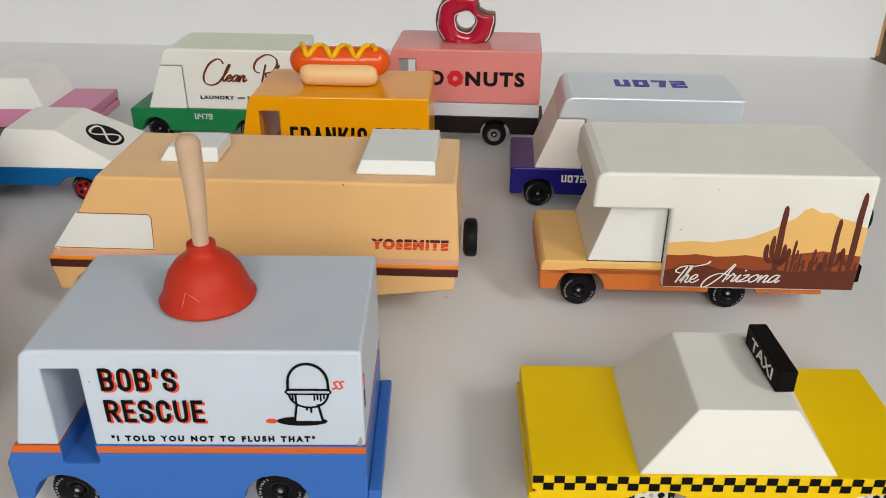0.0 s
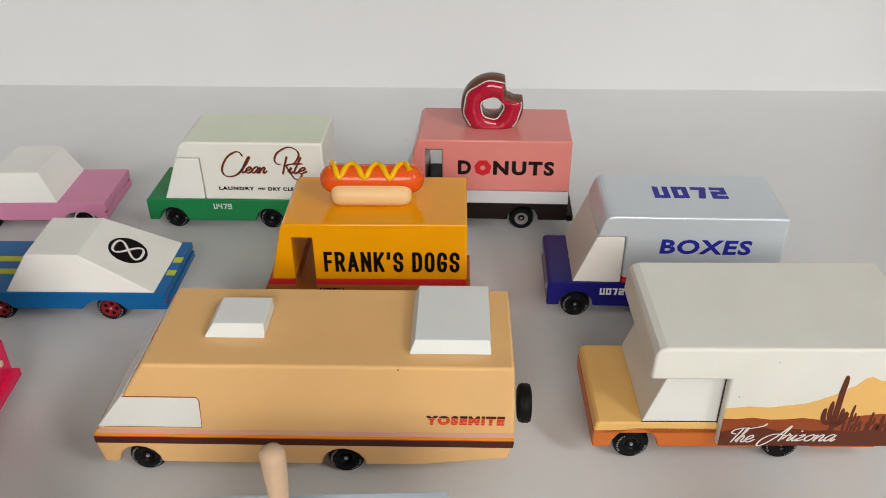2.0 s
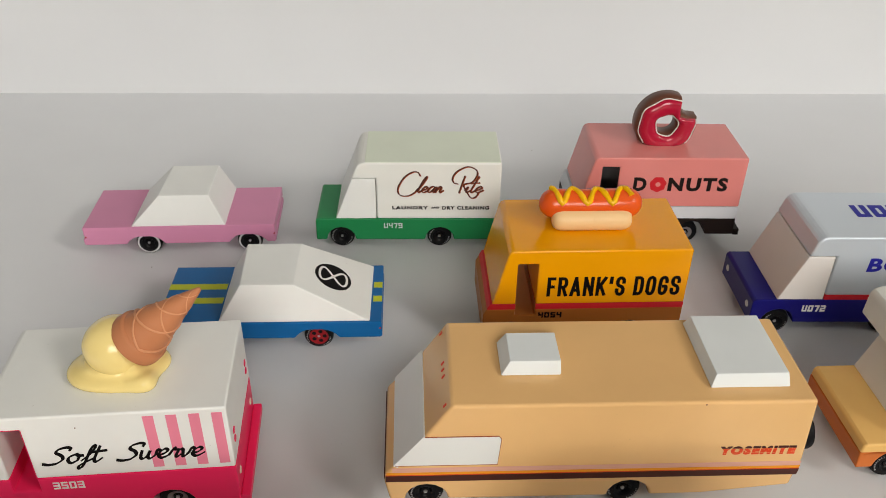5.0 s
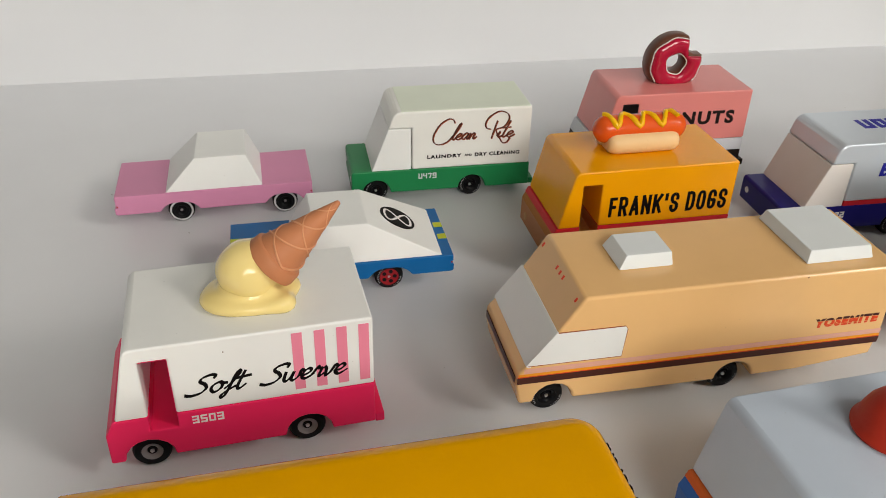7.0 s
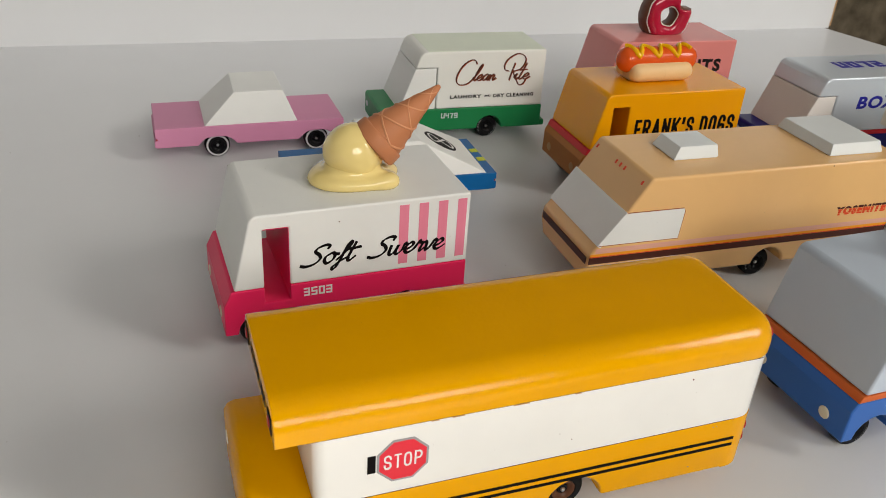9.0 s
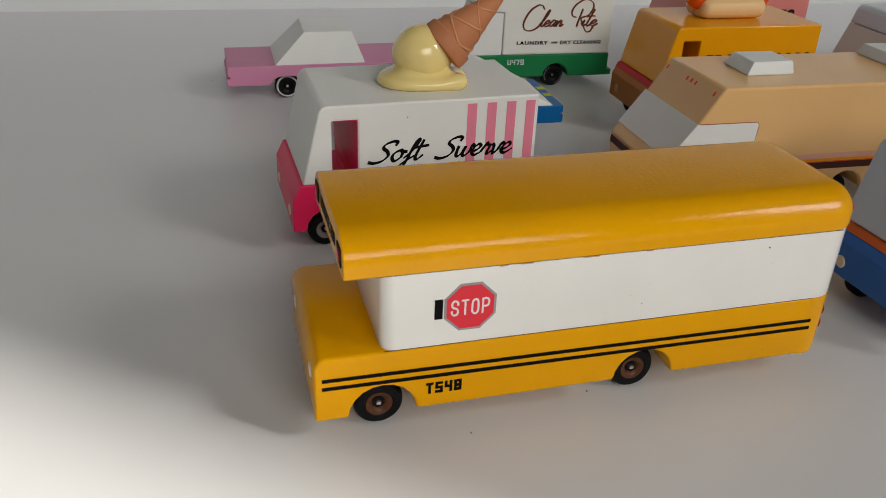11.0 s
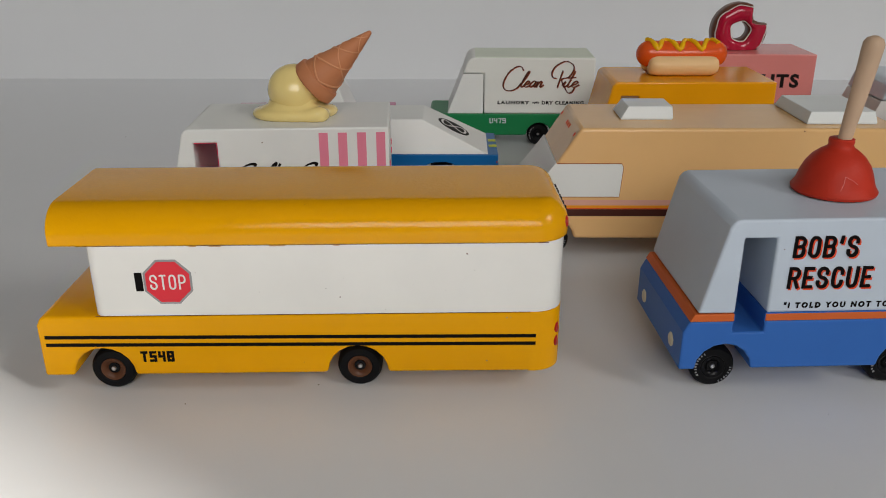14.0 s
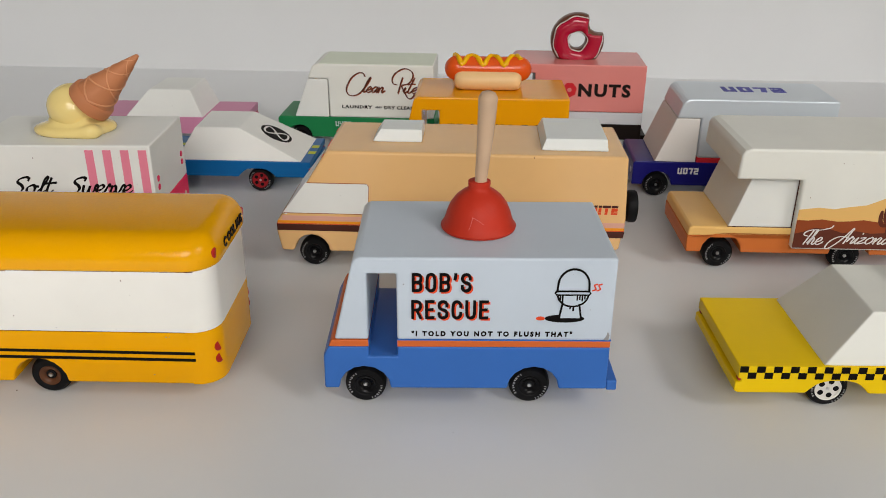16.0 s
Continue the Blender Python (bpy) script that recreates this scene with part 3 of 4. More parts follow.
# unseen wall with an opening added where the front fill lamp stands
wall_pieces("unseen_wall_south", "x", -2.0, -2.24, 1.54, -0.6, 0.9, 0.7, 1.6)

# ---- the vehicles ----


def van(m, label, far, body, base, stripes, hub, body_low=2.48, near=-0.5, wheelbase=4.9, marks=True, group="toy vans", lined=False, lamp="lamp_wood", dt=4.55, step=0.30):
    """A step van: shaped block with a doorway cut through, coloured bands and a sloping tail step."""
    root = thing("toy_van", m, label, "toy van", group)
    low = stripes[0][0] if stripes else body_low
    d0, d1, db = 0.18, 1.0, 1.93

    def front(z):
        return -1.12 if z < 1.95 else -1.12 + (z - 1.95) * 0.5

    prof = [(-1.13, 0.85), *arch(0.04, 0.75, 0.85), *arch(wheelbase + 0.04, 0.75, 0.85), (7.08, 0.85), (7.08, low)]
    prof += [(d1, low), (d1, db), (d0, db), (d0, low), (front(low), low)]
    if low > 1.96:
        prof.append((-1.12, 1.95))
    part("chassis", prism(prof, near, far, 0.05), base, root)
    for z0, z1, mat in stripes:
        part("band", prism([(front(z0), z0), (d0, z0), (d0, z1), (front(z1), z1)], near + 0.003, far - 0.003, 0.02), mat, root)
        part("band", prism([(d1, z0), (7.075, z0), (7.075, z1), (d1, z1)], near + 0.003, far - 0.003, 0.02), mat, root)
    b = body_low
    part("body", prism([(front(b) + 0.07, b), (d0, b), (d0, dt), (d1, dt), (d1, b), (7.08, b), (7.08, 5.05), (0.02, 5.05), (-0.13, 4.99), (-0.22, 4.86)], near, far, 0.07, 3), body, root, "", 60, True)
    if lined:
        for x in (d1 - 0.008,):
            part("door_lining", box(x - 0.007, x + 0.007, near + 0.03, far - 0.03, b + 0.01, dt - 0.02, 0), base, root)
        part("door_lining", box(d0 + 0.02, d1 - 0.02, near + 0.03, far - 0.03, dt - 0.016, dt - 0.002, 0), base, root)
    for z0, z1, mat in stripes:
        for x in (d0 + 0.006, d1 - 0.006):
            part("door_lining", box(x - 0.008, x + 0.008, near + 0.02, far - 0.02, z0 - 0.06, z1 + 0.012, 0), base, root)
    part("bumper", box(7.083, 7.083 + step, near + 0.02, far - 0.02, 0.80, 1.14, 0.04), base, root)
    for y in (near + 0.85, far - 0.75):
        part("headlamp", lathe([(0.0, -0.03), (0.17, -0.025), (0.2, 0.0), (0.2, 0.05)], 20, "X", (-1.135, y, 1.32)), lamp, root)
    wheels(root, wheelbase, 0.0, far - 0.5 + 0.0, hub, marks=marks)
    return root


def at(x, y, yaw):
    return pose(x, y, 0, 0, 0, yaw)


# plumber's van with a plunger on the roof
bob = van(at(-0.0779, 0.1581, 4.3), "white and blue toy van with orange line and printed slogan", 3.85, "cool_white", "blue", [(2.25, 2.46, "orange_line")], "hub_black")
N = -0.5
for dx, dz, mat, lift in ((0.045, -0.045, "print_red", 0.0), (0.0, 0.0, "black", 0.014)):
    signwriting("BOB\u2019S", 1.43 + dx, 3.08 + dx, 4.02 + dz, 4.60 + dz, N, mat, bob, 0.084, 0.085, lift)
    signwriting("RESCUE", 1.41 + dx, 3.57 + dx, 3.17 + dz, 3.76 + dz, N, mat, bob, 0.084, 0.085, lift)
lettering('"I TOLD YOU NOT TO FLUSH THAT"', 1.41, 5.96, 2.61, 2.78, N, "black", bob, 0.055, 0.03, spacing=1.5)


def arc2(cx, cz, rx, rz, a0, a1, n=16):
    return [(cx + rx * math.cos(radians(a0 + (a1 - a0) * i / (n - 1))), cz + rz * math.sin(radians(a0 + (a1 - a0) * i / (n - 1)))) for i in range(n)]


part("printed_picture", flat(arc2(5.71, 3.20, 0.56, 0.125, 0, 350, 28), N), "black", bob)
part("printed_picture", flat(arc2(5.03, 3.20, 0.125, 0.062, 0, 345, 18), N), "print_red", bob)
part("printed_picture", flat([(5.55, 3.22), (6.17, 3.22), (6.10, 3.62), (5.62, 3.62)], N, 0.016), "cool_white", bob)
part("printed_picture", flat([(5.47, 3.99), *arc2(5.90, 3.96, 0.43, 0.38, 180, 360), (6.33, 3.99)], N, 0.018), "cool_white", bob)
for pts, w in (
    ([(5.46, 4.05), *arc2(5.90, 4.25, 0.43, 0.49, 180, 0), (6.34, 4.05)], 0.058),
    ([(5.44, 4.06), (6.35, 4.06), (6.385, 4.0), (6.35, 3.95), (5.44, 3.95), (5.405, 4.0), (5.44, 4.06)], 0.045),
    (arc2(5.90, 3.95, 0.42, 0.36, 180, 360), 0.055),
    ([(5.62, 3.66), (5.55, 3.2)], 0.055), ([(6.09, 3.66), (6.17, 3.2)], 0.055),
    ([(5.55, 3.93), (5.55, 3.80)], 0.045), ([(5.615, 3.93), (5.615, 3.71)], 0.05), ([(6.02, 3.93), (6.02, 3.79)], 0.04),
    ([(6.09, 3.93), (6.09, 3.81)], 0.045), ([(6.16, 3.93), (6.16, 3.77)], 0.045), ([(6.23, 3.93), (6.23, 3.83)], 0.04),
    ([(5.84, 3.60), (5.84, 3.52)], 0.045), ([(5.93, 3.60), (5.93, 3.46)], 0.05),
):
    part("printed_picture", ribbon(pts, w, N, 0.022), "black", bob)
for k in (0, 1):
    x = 6.46 + 0.12 * k
    part("printed_picture", ribbon(curve_points([(x + 0.10, 4.28), (x + 0.01, 4.25), (x + 0.04, 4.18), (x + 0.06, 4.12), (x - 0.03, 4.08)], 4), 0.04, N), "print_red", bob)
part("band", box(0.99, 7.082, N - 0.003, 3.853, 2.462, 2.492, 0), "blue", bob)

for z0, z1, y0, y1, mat in ((3.95, 4.28, -0.28, -0.18, "print_red"), (3.42, 3.86, -0.30, -0.19, "black")):
    part("printed_mark", box(7.075, 7.094, y0, y1, z0, z1, 0), mat, bob)

plunger = thing("plunger", at(0, 0, 0), "red rubber plunger with pale wooden handle on van roof", "plunger")
plunger.matrix_basis = bob.matrix_basis @ pose(0.0333, 0.0168, 0.0506)
part("cup", lathe([(0.0, 0.02), (1.0, 0.0), (1.09, 0.03), (1.11, 0.10), (1.03, 0.21), (0.985, 0.33), (0.93, 0.52), (0.83, 0.76), (0.67, 0.98), (0.49, 1.13), (0.345, 1.22), (0.31, 1.30), (0.33, 1.36), (0.32, 1.45), (0.27, 1.47), (0.0, 1.47)], 48), "plunger", plunger, "", 50)
hd = [(0.02, -0.06, 1.3), (0.06, -0.12, 1.9), (0.12, -0.24, 2.8), (0.15, -0.36, 3.7), (0.16, -0.40, 3.98), (0.165, -0.414, 4.1), (0.168, -0.42, 4.16)]
part("handle", tube(hd, [0.17, 0.19, 0.225, 0.26, 0.265, 0.20, 0.08], 20), "beech", plunger, "", 50)

for pts in ([(-108, 1.03, 0.30), (-105, 1.0, 0.45), (-103, 0.93, 0.66)], [(-103, 0.93, 0.66), (-92, 0.965, 0.58), (-84, 0.99, 0.47)]):
    part("scratch", tube([(r * 1.004 * math.cos(radians(a)), r * 1.004 * math.sin(radians(a)), z) for a, r, z in pts], 0.005, 5), "rose", plunger, "pale scratch")

# ice-cream van
ss = van(at(-0.2447, 0.2452, 4.8), "white and crimson toy van with pink stripes and script lettering", 3.8, "white", "magenta", [], "hub_grey", marks=False, lined=True)
for i in range(4):
    part("printed_stripe", flat([(4.60 + 0.675 * i, 2.71), (4.92 + 0.675 * i, 2.71), (4.92 + 0.675 * i, 4.87), (4.60 + 0.675 * i, 4.87)], N), "stripe_pink", ss)
script("Soft", 1.47, 3.11, 3.10, 0.37, 0.37, 0.105, N, "black", ss, lift=0.006, nib=35)
script("Swerve", 3.68, 6.20, 3.10, 0.37, 0.37, 0.105, N, "black", ss, lift=0.006, nib=35)
for y in (0.05, 3.25):
    for z, mat in ((3.55, "magenta"), (3.2, "magenta"), (1.75, "lamp_wood")):
        part("tail_lamp", lathe([(0.0, 0.02), (0.11, 0.018), (0.13, 0.0), (0.13, -0.03)], 16, "X", (7.09, y, z)), mat, ss)
block("3503", 1.42, 2.36, 1.98, 2.28, N, "print_white", ss, 0.18)

ice = thing("ice_cream", ss.matrix_basis @ pose(0.036, 0.016, 0.0506), "melting vanilla scoop with upturned wafer cone on a toy van roof", "ice cream")


def blob(rx, ry, n=72):
    """A spilled puddle with lobes, its skirt rising under the scoop."""
    bm = bmesh.new()
    rings = []
    lobes = ((-48, 0.30, 17), (-165, 0.16, 38), (8, 0.15, 26), (100, 0.06, 40), (-100, -0.05, 25))
    for k, z in ((0.97, 0.0), (1.03, 0.07), (1.05, 0.16), (1.03, 0.25), (0.97, 0.32), (0.88, 0.36), (0.80, 0.40), (0.74, 0.48), (0.69, 0.62)):
        ring = []
        for i in range(n):
            d = 360 * i / n
            w = 1 + sum(h * math.exp(-(((d - c + 180) % 360 - 180) / s) ** 2) for c, h, s in lobes)
            bulge = 1 + 0.45 * math.exp(-(((d + 48 + 180) % 360 - 180) / 15) ** 2) * (1 if k > 0.85 else 0.4)
            f = k * (w if k > 0.75 else 1 + (w - 1) * 0.3)
            ring.append(bm.verts.new((rx * f * math.cos(radians(d)), ry * f * math.sin(radians(d)), z * bulge)))
        rings.append(ring)
    bm.faces.new(rings[0][::-1])
    bm.faces.new(rings[-1])
    for a, b in zip(rings, rings[1:]):
        for i in range(n):
            bm.faces.new((a[i], a[(i + 1) % n], b[(i + 1) % n], b[i]))
    return bm


puddle = part("melted_cream", blob(1.30, 1.18), "vanilla", ice, "", 70)
puddle.location = (0.0, -0.0012, 0)
bm = bmesh.new()
bmesh.ops.create_uvsphere(bm, u_segments=48, v_segments=30, radius=1.0)
for v in bm.verts:
    v.co *= 1 + 0.035 * noise.noise(v.co * 1.3) + 0.012 * noise.noise(v.co * 3.5)
    v.co.z = v.co.z * 0.97
bmesh.ops.translate(bm, verts=bm.verts, vec=(0.02, -0.05, 0.92))
part("scoop", bm, "vanilla", ice, "", 70)
axis_from, axis_to = Vector((0.64, -0.15, 1.12)), Vector((2.9, -0.2, 3.05))
turn = (axis_to - axis_from).to_track_quat("Z", "Y").to_matrix()
clen = (axis_to - axis_from).length


def on_cone(a, h, extra=0.0):
    r = 0.80 - 0.68 * (h - 0.5) / (0.94 * clen - 0.5) + extra
    return axis_from + turn @ Vector((r * math.cos(a), r * math.sin(a), h))


bm = lathe([(0.0, 0.0), (0.80, -0.03), (0.89, 0.02), (0.905, 0.10), (0.875, 0.42), (0.85, 0.46), (0.78, 0.48), (0.12, clen * 0.94), (0.07, clen * 0.99), (0.0, clen)], 40)
bmesh.ops.transform(bm, matrix=Matrix.Translation(axis_from) @ turn.to_4x4(), verts=bm.verts)
part("cone", bm, "cone", ice, "", 50)
for way, starts, turns, thick in ((1, 2, 1.6, 0.042), (-1, 2, 1.2, 0.036)):
    # crossing ridges wind up the wafer both ways
    for j in range(starts):
        pts, rad = [], []
        for t in range(41):
            k = t / 40
            pts.append(on_cone(2 * math.pi * (way * k * turns + j / starts), 0.47 + (clen * 0.95 - 0.47) * k, -0.014))
            rad.append(thick * (1 - 0.55 * k))
        part("ridge", tube(pts, rad, 6), "cone_ridge", ice, "", 60)

# hot-dog van
fr = van(at(-0.0797, 0.3370, 1.8), "amber and copper toy van with red line and bold black lettering", 3.6, "amber", "copper", [(2.22, 2.48, "red_line")], "hub_black", lamp="bare", dt=4.42, step=0.17)
signwriting("FRANK\u2019S DOGS", 1.40, 6.79, 2.87, 3.80, N, "black", fr, 0.14, 0.10)
block("4054", 1.14, 2.10, 1.80, 2.07, N, "black", fr, 0.24)
dog = thing("hot_dog", fr.matrix_basis @ pose(0.0326, 0.0160, 0.0506), "red sausage in a split bun with mustard zigzag", "hot dog")


def capsule(length, r, y, z, bend=0.0, n=18, blunt=1.0):
    pts, rad = [], []
    h = length / 2 - r
    for i in range(7):
        a = radians(90 * i / 6)
        pts.append(-h - r * math.cos(a))
        rad.append(max(0.02, r * math.sin(a) ** blunt))
    pts += [-h * 0.5, 0, h * 0.5]
    rad += [r] * 3
    for i in range(7):
        a = radians(90 - 90 * i / 6)
        pts.append(h + r * math.cos(a))
        rad.append(max(0.02, r * math.sin(a) ** blunt))
    return tube([(x, y, z + bend * x * x) for x in pts], rad, n)


part("bun", capsule(3.22, 0.46, -0.48, 0.46, blunt=0.55), "bun", dog, "", 50)
part("bun", capsule(3.45, 0.42, 0.46, 0.42, blunt=0.55), "bun", dog, "", 50)
part("bun", box(-1.5, 1.5, -0.45, 0.45, 0.02, 0.5, 0.05), "bun", dog)
part("seam", tube([(0.02, -0.48 + 0.461 * math.cos(radians(a)), 0.45 + 0.461 * math.sin(radians(a))) for a in range(60, 301, 15)], 0.007, 6), "bun", dog)
part("sausage", capsule(4.2, 0.60, 0, 0.90, 0.012, 24), "sausage", dog, "", 50)
zig = [(-1.66, 0.22), (-1.25, -0.54), (-0.79, 0.15), (-0.24, -0.54), (0.21, 0.15), (0.75, -0.54), (1.28, 0.22), (1.60, -0.36)]
smooth_zig = []
for a, b in zip(zig, zig[1:]):
    for t in range(6):
        k = t / 6
        y = a[1] + (b[1] - a[1]) * (0.5 - 0.5 * math.cos(math.pi * k))
        x = a[0] + (b[0] - a[0]) * k
        smooth_zig.append((x, y, 0.90 + math.sqrt(0.61 ** 2 - y * y) + 0.012 * x * x))
part("mustard", tube(smooth_zig, [0.114 + 0.015 * math.sin(1.7 * i) for i in range(len(smooth_zig))], 8), "mustard", dog, "", 60)

# doughnut van
do = van(at(-0.0325, 0.4178, 0.0), "salmon pink toy van with grey band, dark base and printed lettering", 3.45, "rose", "dark", [(1.75, 2.40, "pale_grey")], "hub_grey", body_low=2.42, marks=False, lined=True)
lettering("D", 1.75, 2.38, 3.28, 4.02, N, "dark", do, 0.045)
lettering("NUTS", 3.42, 6.30, 3.28, 4.02, N, "dark", do, 0.045, spacing=1.2)
part("printed_picture", flat([(2.93 + (0.39 + 0.02 * math.sin(7 * radians(a))) * math.cos(radians(a)), 3.65 + (0.40 + 0.02 * math.sin(7 * radians(a))) * math.sin(radians(a))) for a in range(0, 360, 10)], N), "red_line", do)
part("printed_picture", flat(arc2(2.93, 3.65, 0.12, 0.12, 0, 340, 14), N, 0.02), "rose", do)
nut = thing("doughnut", do.matrix_basis @ pose(0.0331, 0.0095, 0.0506), "upright chocolate doughnut with crimson icing and a bite missing", "doughnut")


def ring_profile(R_of, r, y0, y1, edge, n=96):
    """A doughnut body: an uneven outer rim R_of(angle), round hole r, rounded lips."""
    bm = bmesh.new()
    rows = []
    for i in range(n):
        a = 2 * math.pi * i / n
        R = R_of(a)
        sec = [(r, y1 - edge), (r, y0 + edge), (r + edge * 0.3, y0 + edge * 0.3), (r + edge, y0), (R - edge, y0), (R - edge * 0.3, y0 + edge * 0.3), (R, y0 + edge), (R, y1 - edge), (R - edge, y1), (r + edge, y1)]
        row = []
        for q, y in sec:
            z = q * math.sin(a)
            row.append(bm.verts.new((q * math.cos(a), y, max(z, -1.0))))
        rows.append(row)
    k = len(rows[0])
    for i in range(n):
        p, q = rows[i], rows[(i + 1) % n]
        for j in range(k):
            bm.faces.new((p[j], p[(j + 1) % k], q[(j + 1) % k], q[j]))
    bmesh.ops.translate(bm, verts=bm.verts, vec=(0, 0, 1.0))
    return bm


def bitten(R, wav=0.0):
    def f(a):
        d = math.degrees(a)
        out = R + wav * (math.sin(8 * a) + 0.6 * math.sin(5 * a + 1))
        if 15 < d < 65:
            k = math.sin(math.pi * (d - 15) / 50)
            out -= 0.52 * k ** 0.6 + 0.05 * abs(math.sin(math.pi * (d - 15) / 16.6))
        return out
    return f


part("dough", ring_profile(bitten(1.48), 0.47, 0.0, 1.05, 0.22), "dough", nut, "", 50)


def icing_edge(a, inner):
    return 0.55 + 0.022 * math.sin(5 * a + 1) + 0.018 * math.sin(3 * a) if inner else bitten(1.33, 0.03)(a)


bm = bmesh.new()
rows = []
for i in range(96):
    a = 2 * math.pi * i / 96
    r0, r1 = icing_edge(a, True), icing_edge(a, False)
    row = []
    for k in range(9):
        u = k / 8
        q = r0 + (r1 - r0) * (0.5 - 0.5 * math.cos(math.pi * u))
        row.append(bm.verts.new((q * math.cos(a), 0.06 - 0.26 * math.sin(math.pi * u) ** 0.7, max(q * math.sin(a), -0.99) + 1.0)))
    rows.append(row)
for i in range(96):
    p, q = rows[i], rows[(i + 1) % 96]
    for k in range(8):
        bm.faces.new((p[k], p[k + 1], q[k + 1], q[k]))
    bm.faces.new((p[8], p[0], q[0], q[8]))
part("icing", bm, "icing", nut, "", 60)
for inner, a0, a1 in ((True, 0, 360), (False, 66, 222), (False, 318, 374)):
    # thin white lines along the icing's edges
    line = []
    for d in range(a0, a1 + 1, 4):
        a = radians(d)
        q = icing_edge(a % (2 * math.pi), inner) + (-0.015 if inner else 0.02)
        line.append((q * math.cos(a), 0.0, max(q * math.sin(a), -0.98) + 1.0))
    part("icing_line", tube(line, 0.03, 6), "print_white", nut, "thin white icing line", 60)

# school bus
bus = thing("toy_school_bus", at(-0.2406, 0.1514, 3.2), "glossy yellow and white toy school bus with printed stop sign", "toy bus")
BF = 3.8


def plan_loop(x0, x1, y0, y1, rf, rr, n=7):
    """A rectangle seen from above, with front corners of radius rf and rear corners of radius rr."""
    pts = []
    for cx, cy, a0, r in ((x0 + rf, y0 + rf, 180, rf), (x1 - rr, y0 + rr, 270, rr), (x1 - rr, y1 - rr, 0, rr), (x0 + rf, y1 - rf, 90, rf)):
        for i in range(n):
            a = radians(a0 + 90 * i / (n - 1))
            pts.append((cx + r * math.cos(a), cy + r * math.sin(a)))
    return pts


def layered(levels, bm=None):
    """A solid through outlines at rising heights: (points, z)."""
    bm = bm or bmesh.new()
    rows = [[bm.verts.new((x, y, z)) for x, y in pts] for pts, z in levels]
    k = len(rows[0])
    for p, q in zip(rows, rows[1:]):
        for j in range(k):
            bm.faces.new((p[j], p[(j + 1) % k], q[(j + 1) % k], q[j]))
    bm.faces.new(rows[0][::-1])
    bm.faces.new(rows[-1])
    return bm


JOIN = 11.22
bm = prism([(-1.58, 0.73), *arch(0.0, 0.80, 0.73, 11), *arch(6.68, 0.80, 0.73, 11), (JOIN, 0.72), (JOIN, 2.46), (-1.3, 2.46), (-1.48, 2.4), (-1.58, 2.2)], N, BF, 0)
soften(bm, 0.08, 3, keep_x=JOIN)
rear = [(JOIN, N)] + [(JOIN + 0.13 + 0.74 * math.sin(radians(a)), N + 0.74 * (1 - math.cos(radians(a)))) for a in range(0, 91, 9)]
rear = rear + [(x, BF + N - y) for x, y in rear[::-1]]
layered([(rear, 0.73), (rear, 2.46)], bm)
part("chassis", bm, "school_satin", bus, "", 28)
part("body", soften(layered([(plan_loop(-0.05, 12.09, N + 0.01, BF - 0.01, 0.32, 0.75), 2.47), (plan_loop(-0.05, 12.09, N + 0.01, BF - 0.01, 0.32, 0.75), 4.40)]), 0.03, 2, 40), "bus_white", bus, "", 28)


def roof_level(d, z):
    return plan_loop(-0.88, 12.2 - 0.75 * d, N - 0.04 + d, BF + 0.04 - d, 0.04, max(0.92 - d, 0.25), 9), z


levels = [roof_level(0.04, 4.41), roof_level(0.0, 4.45), roof_level(0.0, 4.66)]
levels += [roof_level(0.8 * (1 - math.cos(radians(a))), 4.66 + 0.70 * math.sin(radians(a))) for a in range(9, 91, 9)]
part("roof", layered(levels), "school", bus, "high-gloss yellow roof", 40)
words = lettering("C OOL BUS", 0.75, 2.85, 4.60, 4.90, -12.19, "black", bus, 0.03, lift=0.02)
words.matrix_basis = pose(0, 0, 0, 0, 0, 90)
words = lettering("SCHOOL BUS", -2.75, -0.55, 4.66, 4.98, -0.88, "black", bus, 0.025)
words.matrix_basis = pose(0, 0, 0, 0, 0, -90)
for y in (-0.02, 3.32):
    part("front_lamp", box(-0.905, -0.87, y - 0.24, y + 0.24, 4.58, 5.02, 0.01), "black", bus, "dark lamp panel")
    part("front_lamp", lathe([(0.0, -0.02), (0.13, -0.015), (0.15, 0.02)], 18, "X", (-0.91, y, 4.8)), "tail_red", bus, "red roof lamp")
for y in (0.08, 3.22):
    part("roof_lamp", lathe([(0.0, 0.03), (0.13, 0.025), (0.16, 0.0), (0.16, -0.1)], 18, "X", (12.12, y, 4.76)), "tail_red", bus, "red roof lamp")
for z in (1.86, 1.46):
    for side in (0, 1):
        half = lathe([(0.0, 0.01), (0.13, 0.012), (0.16, 0.0), (0.16, -0.1)], 20, "X")
        bmesh.ops.bisect_plane(half, geom=half.verts[:] + half.edges[:] + half.faces[:], plane_co=(0, 0.02, 0), plane_no=(0, 1, 0.35), clear_outer=True)
        lamp = part("tail_lamp", half, "tail_red", bus, "worn red tail lamp")
        lamp.matrix_basis = pose(12.0 * CM, (-0.14 if side == 0 else 3.44) * CM, z * CM, 0, 0, -28 if side == 0 else 28)
for y in (0.15, 3.15):
    part("headlamp", lathe([(0.0, -0.03), (0.17, -0.02), (0.2, 0.02)], 20, "X", (-1.585, y, 1.78)), "lamp_wood", bus)
for z in (1.87, 1.65):
    part("printed_line", ribbon([(-1.38, z), (11.35, z - 0.09)], 0.095, N), "black", bus)
block("T548", 1.0, 1.87, 1.13, 1.44, N, "black", bus, 0.22)
